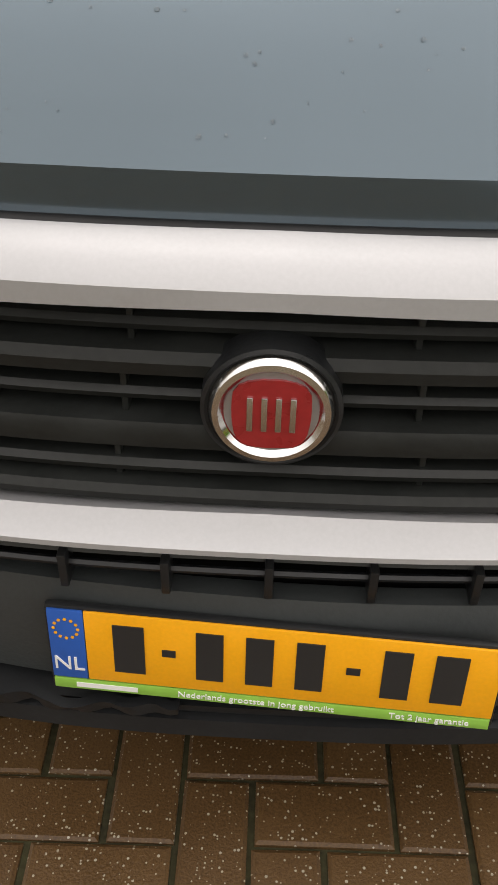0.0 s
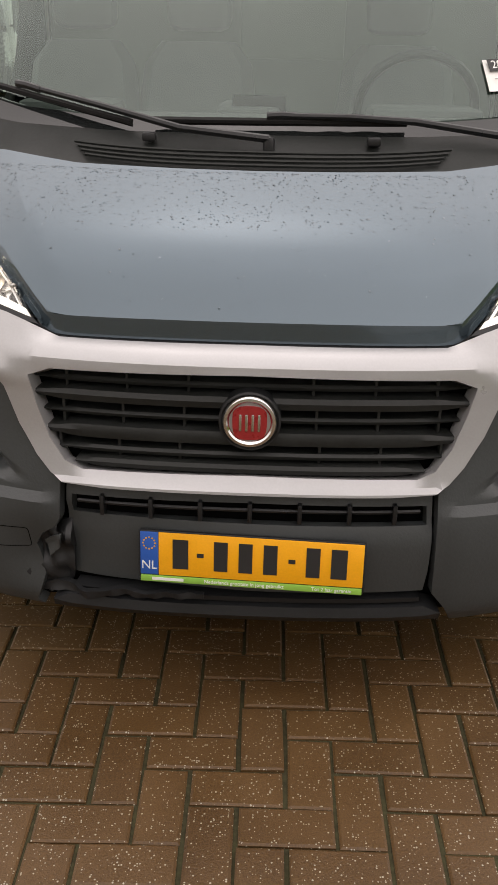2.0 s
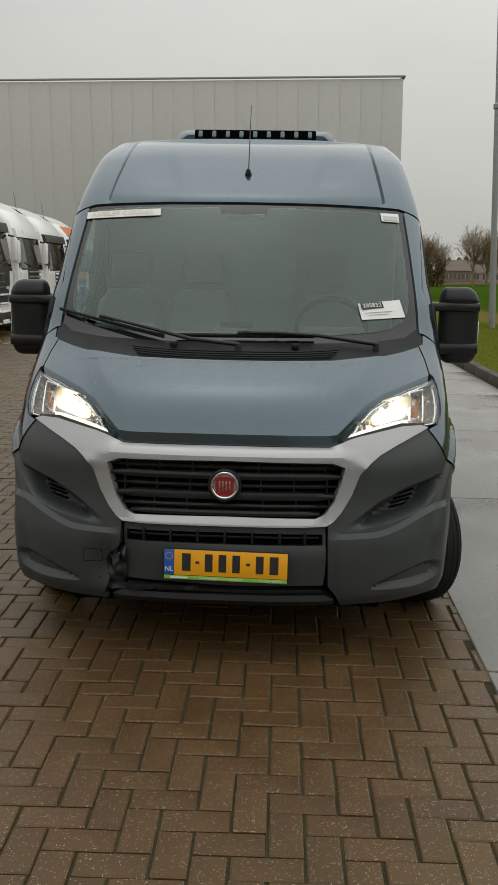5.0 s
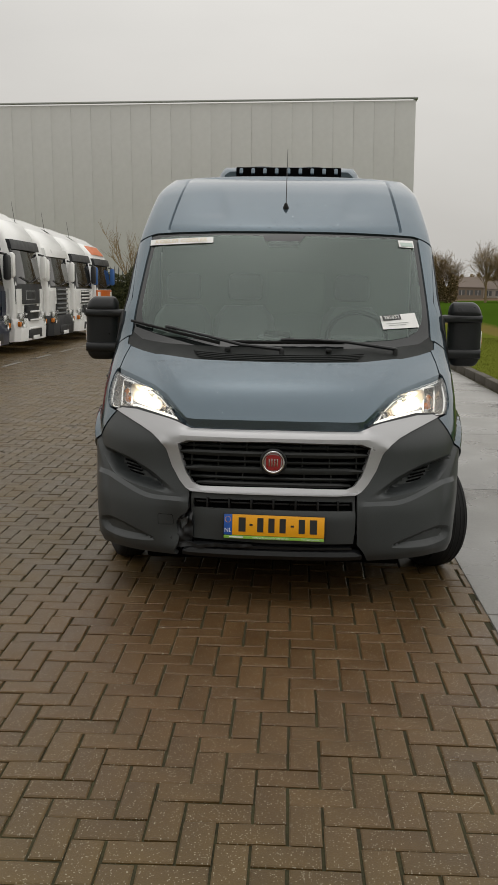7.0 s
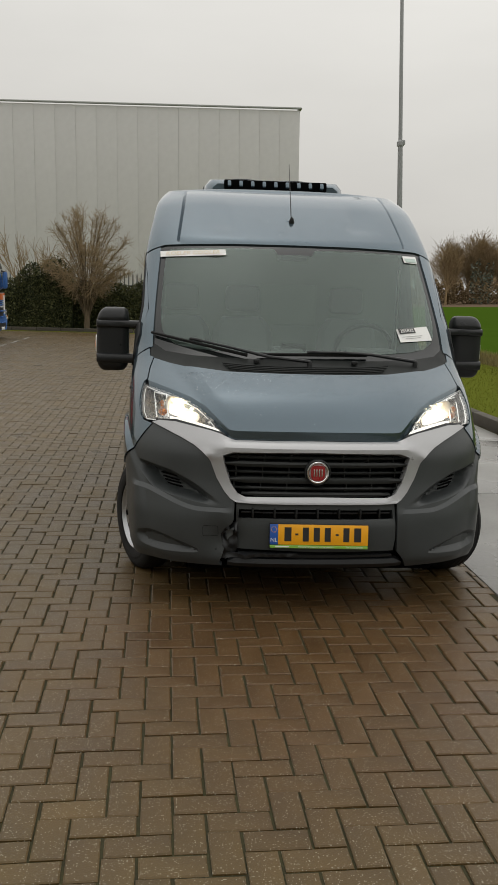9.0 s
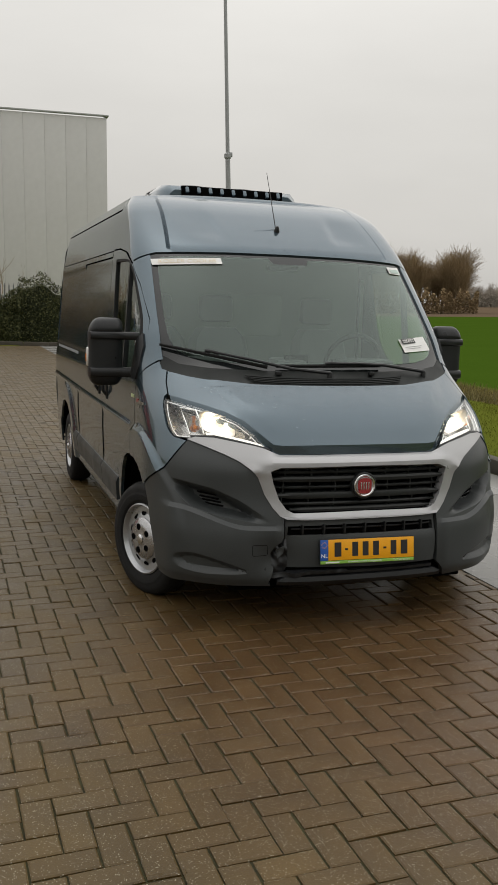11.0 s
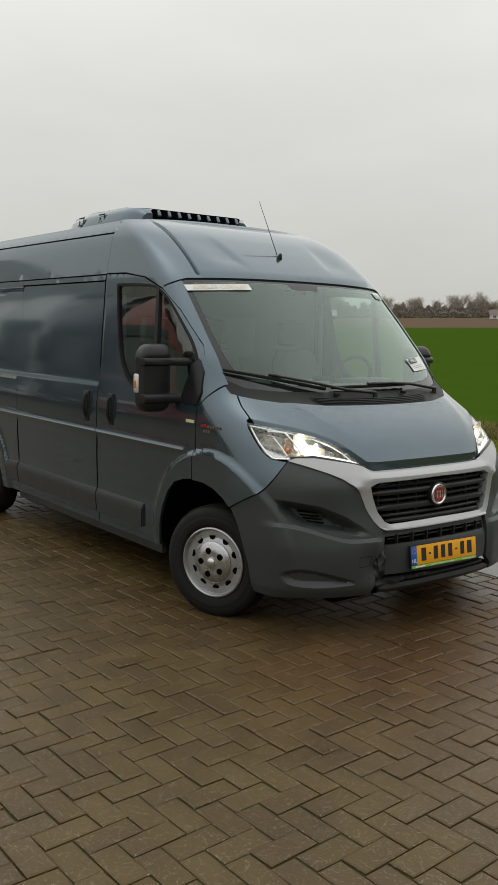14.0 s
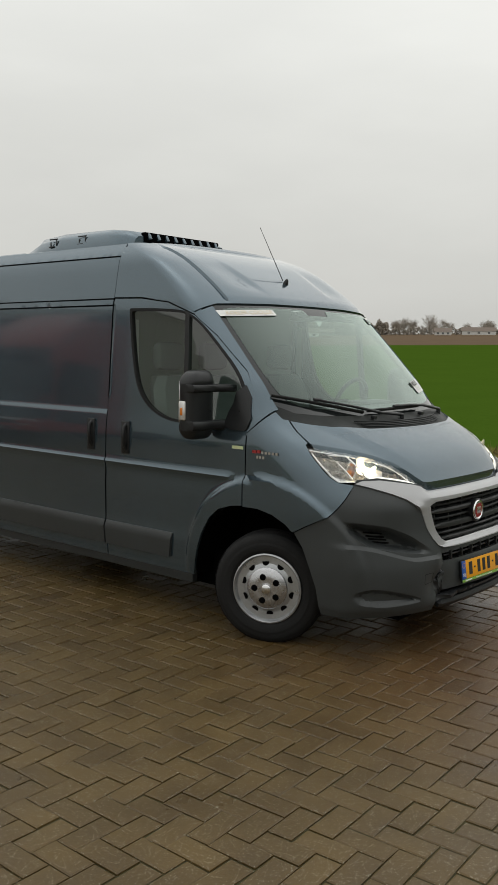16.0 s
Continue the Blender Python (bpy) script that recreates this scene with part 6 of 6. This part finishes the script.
def lorry(y, body, visor, face, lower, band=None, roof=None, label="", wid=2.34, hgt=3.3, style=0, grill=(.56, 1.40, .60, 6), bar=None, low=0, ears=None):
    """A cab-over tractor; local x runs out of its nose."""
    t = thing("lorry", label, "lorry", "parked lorries", pose(-6.75, -4.54 + (y + 4.54) * .88, 0))
    hw = wid / 2
    k = hgt / 3.3
    prof = [(-.03, .55), (.0, 1.2), (-.01, 1.58), (-.09, 2.15), (-.16, 2.55), (-.26, 2.82), (-.52, 3.12), (-1.0, 3.30), (-1.7, 3.38), (-2.0, 3.38), (-2.1, .6)]
    outline = [(x, z * k) for x, z in prof]
    rings = []
    for yy, inx in ((-hw, .10), (-hw + .05, .03), (-hw + .14, 0), (hw - .14, 0), (hw - .05, .03), (hw, .10)):
        rings.append([Vector((x - (inx if x > -1.9 else -inx * .2), yy, z - (inx * .5 if z > 2.9 else 0))) for x, z in outline])
    cab = part("cab", Shape().loft(rings[::-1]), body, t)
    sl = lambda z: lut(z / k, [(.55, -.03), (1.2, 0), (1.58, -.01), (2.15, -.09), (2.55, -.16), (2.82, -.26), (3.12, -.52), (3.3, -1.0)])

    def plate_(name, z0, z1, w, material, o=.015, parent=cab, th=.03, lab=""):
        zz = [z0 * k + (z1 - z0) * k * i / 5 for i in range(6)]
        rg = [[Vector((sl(z) + o - .0, yy * (1 if abs(yy) < w else 1), z)) for yy in (-w, -w * .9, 0, w * .9, w)] for z in zz]
        for r in rg:
            r[0].x -= .03
            r[-1].x -= .03
        rb = [[p - Vector((th, 0, 0)) for p in r] for r in rg]
        sh = Shape().loft(rg, closed=False)
        sh.loft([[r[0] for r in rg], [r[0] for r in rb]], closed=False).loft([[r[-1] for r in rg], [r[-1] for r in rb]], closed=False)
        sh.loft([rg[0], rb[0]], closed=False).loft([rg[-1], rb[-1]], closed=False)
        return part(name, sh, material, parent, lab)
    plate_("windscreen_surround", 1.52, 2.60, hw - .07, T_BLACK, .012)
    plate_("windscreen", 1.64, 2.46, hw - .12, T_GLASS, .022)
    plate_("sun_visor", 2.44, 2.66, hw - .05, visor, .09, th=.09)
    plate_("front_panel", 1.16, 1.60, hw - .07, face, .02)
    if face == T_BLACK and style == 0:
        plate_("emblem_panel", 1.26, 1.48, .42, GALV, .026)
        plate_("emblem_panel", 1.28, 1.46, .40, T_BLACK, .030)
    if band:
        plate_("colour_band", 1.36, 1.58, hw - .04, band, .026)
    z0, z1, gw, bars = grill
    grl = plate_("grille", z0, z1, gw, T_BLACK, .03)
    for i in range(bars):
        z = (z0 + (z1 - z0) * (i + .6) / bars) * k
        part("grille_bar", Shape().box((sl(z) + .05, 0, z), (.05, 1.86 * gw, .05), .015), bar or T_BLACK, grl)
    if low:
        lg = plate_("lower_grille", .48, 1.10, low, T_BLACK, .10)
        for z in (.58, .78, .98):
            part("grille_frame", Shape().box((.14, 0, z * k), (.06, 1.8 * low, .045), .018), bar or W, lg)
    for s in (-1, 1):
        part("corner_panel", Shape().loft([[Vector((sl(z) + ox, s * (hw - yy), z * k)) for yy, ox in ((.42, .03), (.30, .05), (.10, .02), (-.01, -.14), (.02, -.30), (.3, -.2))] for z in (.95, 1.15, 1.4, 1.52)]), body, cab)
    bump = part("bumper", Shape().loft([[Vector((x, yy, z)) for x, z in ((.0 - i, .28), (.10 - i, .30), (.12 - i, .60), (.06 - i, .84), (-.06 - i, .86), (-.3 - i, .55))] for yy, i in ((-hw, .16), (-hw + .12, .03), (-hw + .35, 0), (hw - .35, 0), (hw - .12, .03), (hw, .16))]), lower, t)
    part("bumper_opening", Shape().box((.11, 0, .46), (.04, 1.10, .22), .02), T_BLACK, bump)
    part("plate", Shape().box((.14, 0, .36), (.02, .50, .10), .004), WHITE, bump)
    for s in (-1, 1):
        hd = part("headlight", Shape().box((.065, s * (hw - .26), .80), (.12, .34, .40), .06, Matrix.Rotation(radians(14 * s), 3, "Z").to_4x4()), LENS, bump)
        part("reflector", Shape().box((.045, s * (hw - .26), .80), (.08, .27, .33), .05), HOUSING, hd)
        part("lamp", Shape().lathe([(.08, .03), (.06, .01), (0, 0)], pose(.075, s * (hw - .26), .72, 0, 90, 0), 14, caps=False), LAMP_CHROME, hd)
        part("indicator", Shape().box((.06, s * (hw - .09), .72), (.08, .10, .12), .02), CLEAR_AMBER, hd)
        mr = part("mirror", Shape().box((-.02, s * (hw + .16), 2.06 * k), (.16, .22, .60), .07), ears or T_BLACK, t)
        part("mirror_arm", Shape().tube([(-.1, s * (hw - .02), 2.38 * k), (-.02, s * (hw + .14), 2.36 * k), (-.06, s * (hw + .16), 2.2 * k)], .03, 6), T_BLACK, mr)
        part("side_window", Shape().loft([[Vector((x, s * (hw + o), z * k)) for x, z in ((-.42, 2.46), (-.34, 1.72), (-.62, 1.62), (-1.36, 1.70), (-1.36, 2.46))] for o in (-.006, .006)]), T_GLASS, cab)
        part("door_handle", Shape().box((-1.3, s * (hw + .015), 1.45 * k), (.18, .03, .05), .01), T_BLACK, cab)
        part("side_step", Shape().box((-.75, s * (hw - .05), .62), (1.0, .16, .40), .05), T_BLACK if style == 1 else lower, t)
        for xw in (-1.35, -4.6):
            wl_ = part("wheel", Shape().lathe([(.28, .14), (.42, .15), (.49, .10), (.50, -.10), (.44, -.15), (.2, -.15)], pose(xw, s * (hw - .16), .50, -90 * s, 0, 0), 28), RUBBER, t)
            part("rim", Shape().lathe([(.29, .14), (.26, .10), (.14, .06), (.10, .12), (0, .13)], pose(xw, s * (hw - .16), .50, -90 * s, 0, 0), 24), STEEL, wl_)
        part("wiper", Shape().tube([(sl(1.68 * k) + .05, s * .1, 1.68 * k), (sl(1.78 * k) + .05, s * .75, 1.80 * k)], .012, 5), T_BLACK, cab)
        part("roof_fairing", Shape().loft([[Vector((x, s * (hw - .02) + dy * s, z * k)) for dy in (0, -.06)] for x, z in ((-2.1, 3.28), (-2.1, .9))], closed=False), body, t)
    part("chassis", Shape().box((-3.6, 0, .75), (3.6, .8, .30), .03), T_BLACK, t)
    part("roof_spoiler", Shape().loft([[Vector((x, yy, z * k)) for yy in (-hw + .1, -hw + .3, 0, hw - .3, hw - .1)] for x, z in ((-.62, 3.14), (-.95, 3.36), (-1.4, 3.52), (-1.9, 3.60), (-2.1, 3.58), (-2.1, 3.2))], closed=False), roof or body, t)
    for yy in (-.35, .35):
        part("roof_lamp", Shape().box((-.62, yy, 3.02 * k), (.12, .26, .07), .02), T_BLACK, cab)
    part("cab_aerial", Shape().tube([(-1.0, -.8, 3.2 * k), (-1.1, -.82, 3.9 * k)], .01, 5, taper=.004), T_BLACK, cab)
    if style == 2:
        plate_("colour_flash", 2.80, 3.10, hw - .25, band, .03)
        part("colour_flash", Shape().box((-1.35, -hw + .03, 3.05 * k), (.9, .08, .30), .03), band, cab)
    return t


W = mat("white_truck_paint", (.86, .86, .84), .35, 0, .06, 1, 20, coat=.5)
NAVY = mat("dark_blue_truck_paint", (.020, .026, .05), .35, 0, .1, 1, 20, coat=.5)
TRED = mat("red_truck_paint", (.36, .035, .025), .35, 0, .1, 1, 20, coat=.5)
TOR = mat("orange_truck_paint", (.62, .14, .02), .4, 0, .1, 1, 20)
TBLUE = mat("blue_truck_plastic", (.03, .12, .36), .45, 0, .1, 1, 20)
lorry(33.9 - 3.2, W, T_BLACK, W, TBLUE, TOR, label="white lorry cab with an orange band and blue lower grille", style=2, hgt=3.2, grill=(1.14, 1.36, .55, 3), bar=TBLUE, low=.40, ears=TBLUE)
lorry(27.4, W, T_BLACK, W, W, label="white lorry cab with a white slatted grille", hgt=3.25, grill=(1.14, 1.56, .58, 4), bar=W, low=.42)
lorry(24.2, W, W, W, T_BLACK, label="white lorry cab with a black grille and bumper", style=1, hgt=3.3, grill=(.56, 1.60, .56, 8), bar=FENCE, ears=W)
lorry(20.9, W, T_BLACK, T_BLACK, W, label="white lorry cab with a black visor and black face", hgt=3.4, grill=(.60, 1.14, .50, 1), low=.46, bar=W, ears=W)
lorry(17.5, NAVY, T_BLACK, NAVY, NAVY, label="dark blue lorry cab", hgt=3.3)
lorry(14.2, TRED, T_BLACK, TRED, TRED, W, label="red lorry cab with a white band", hgt=3.3)
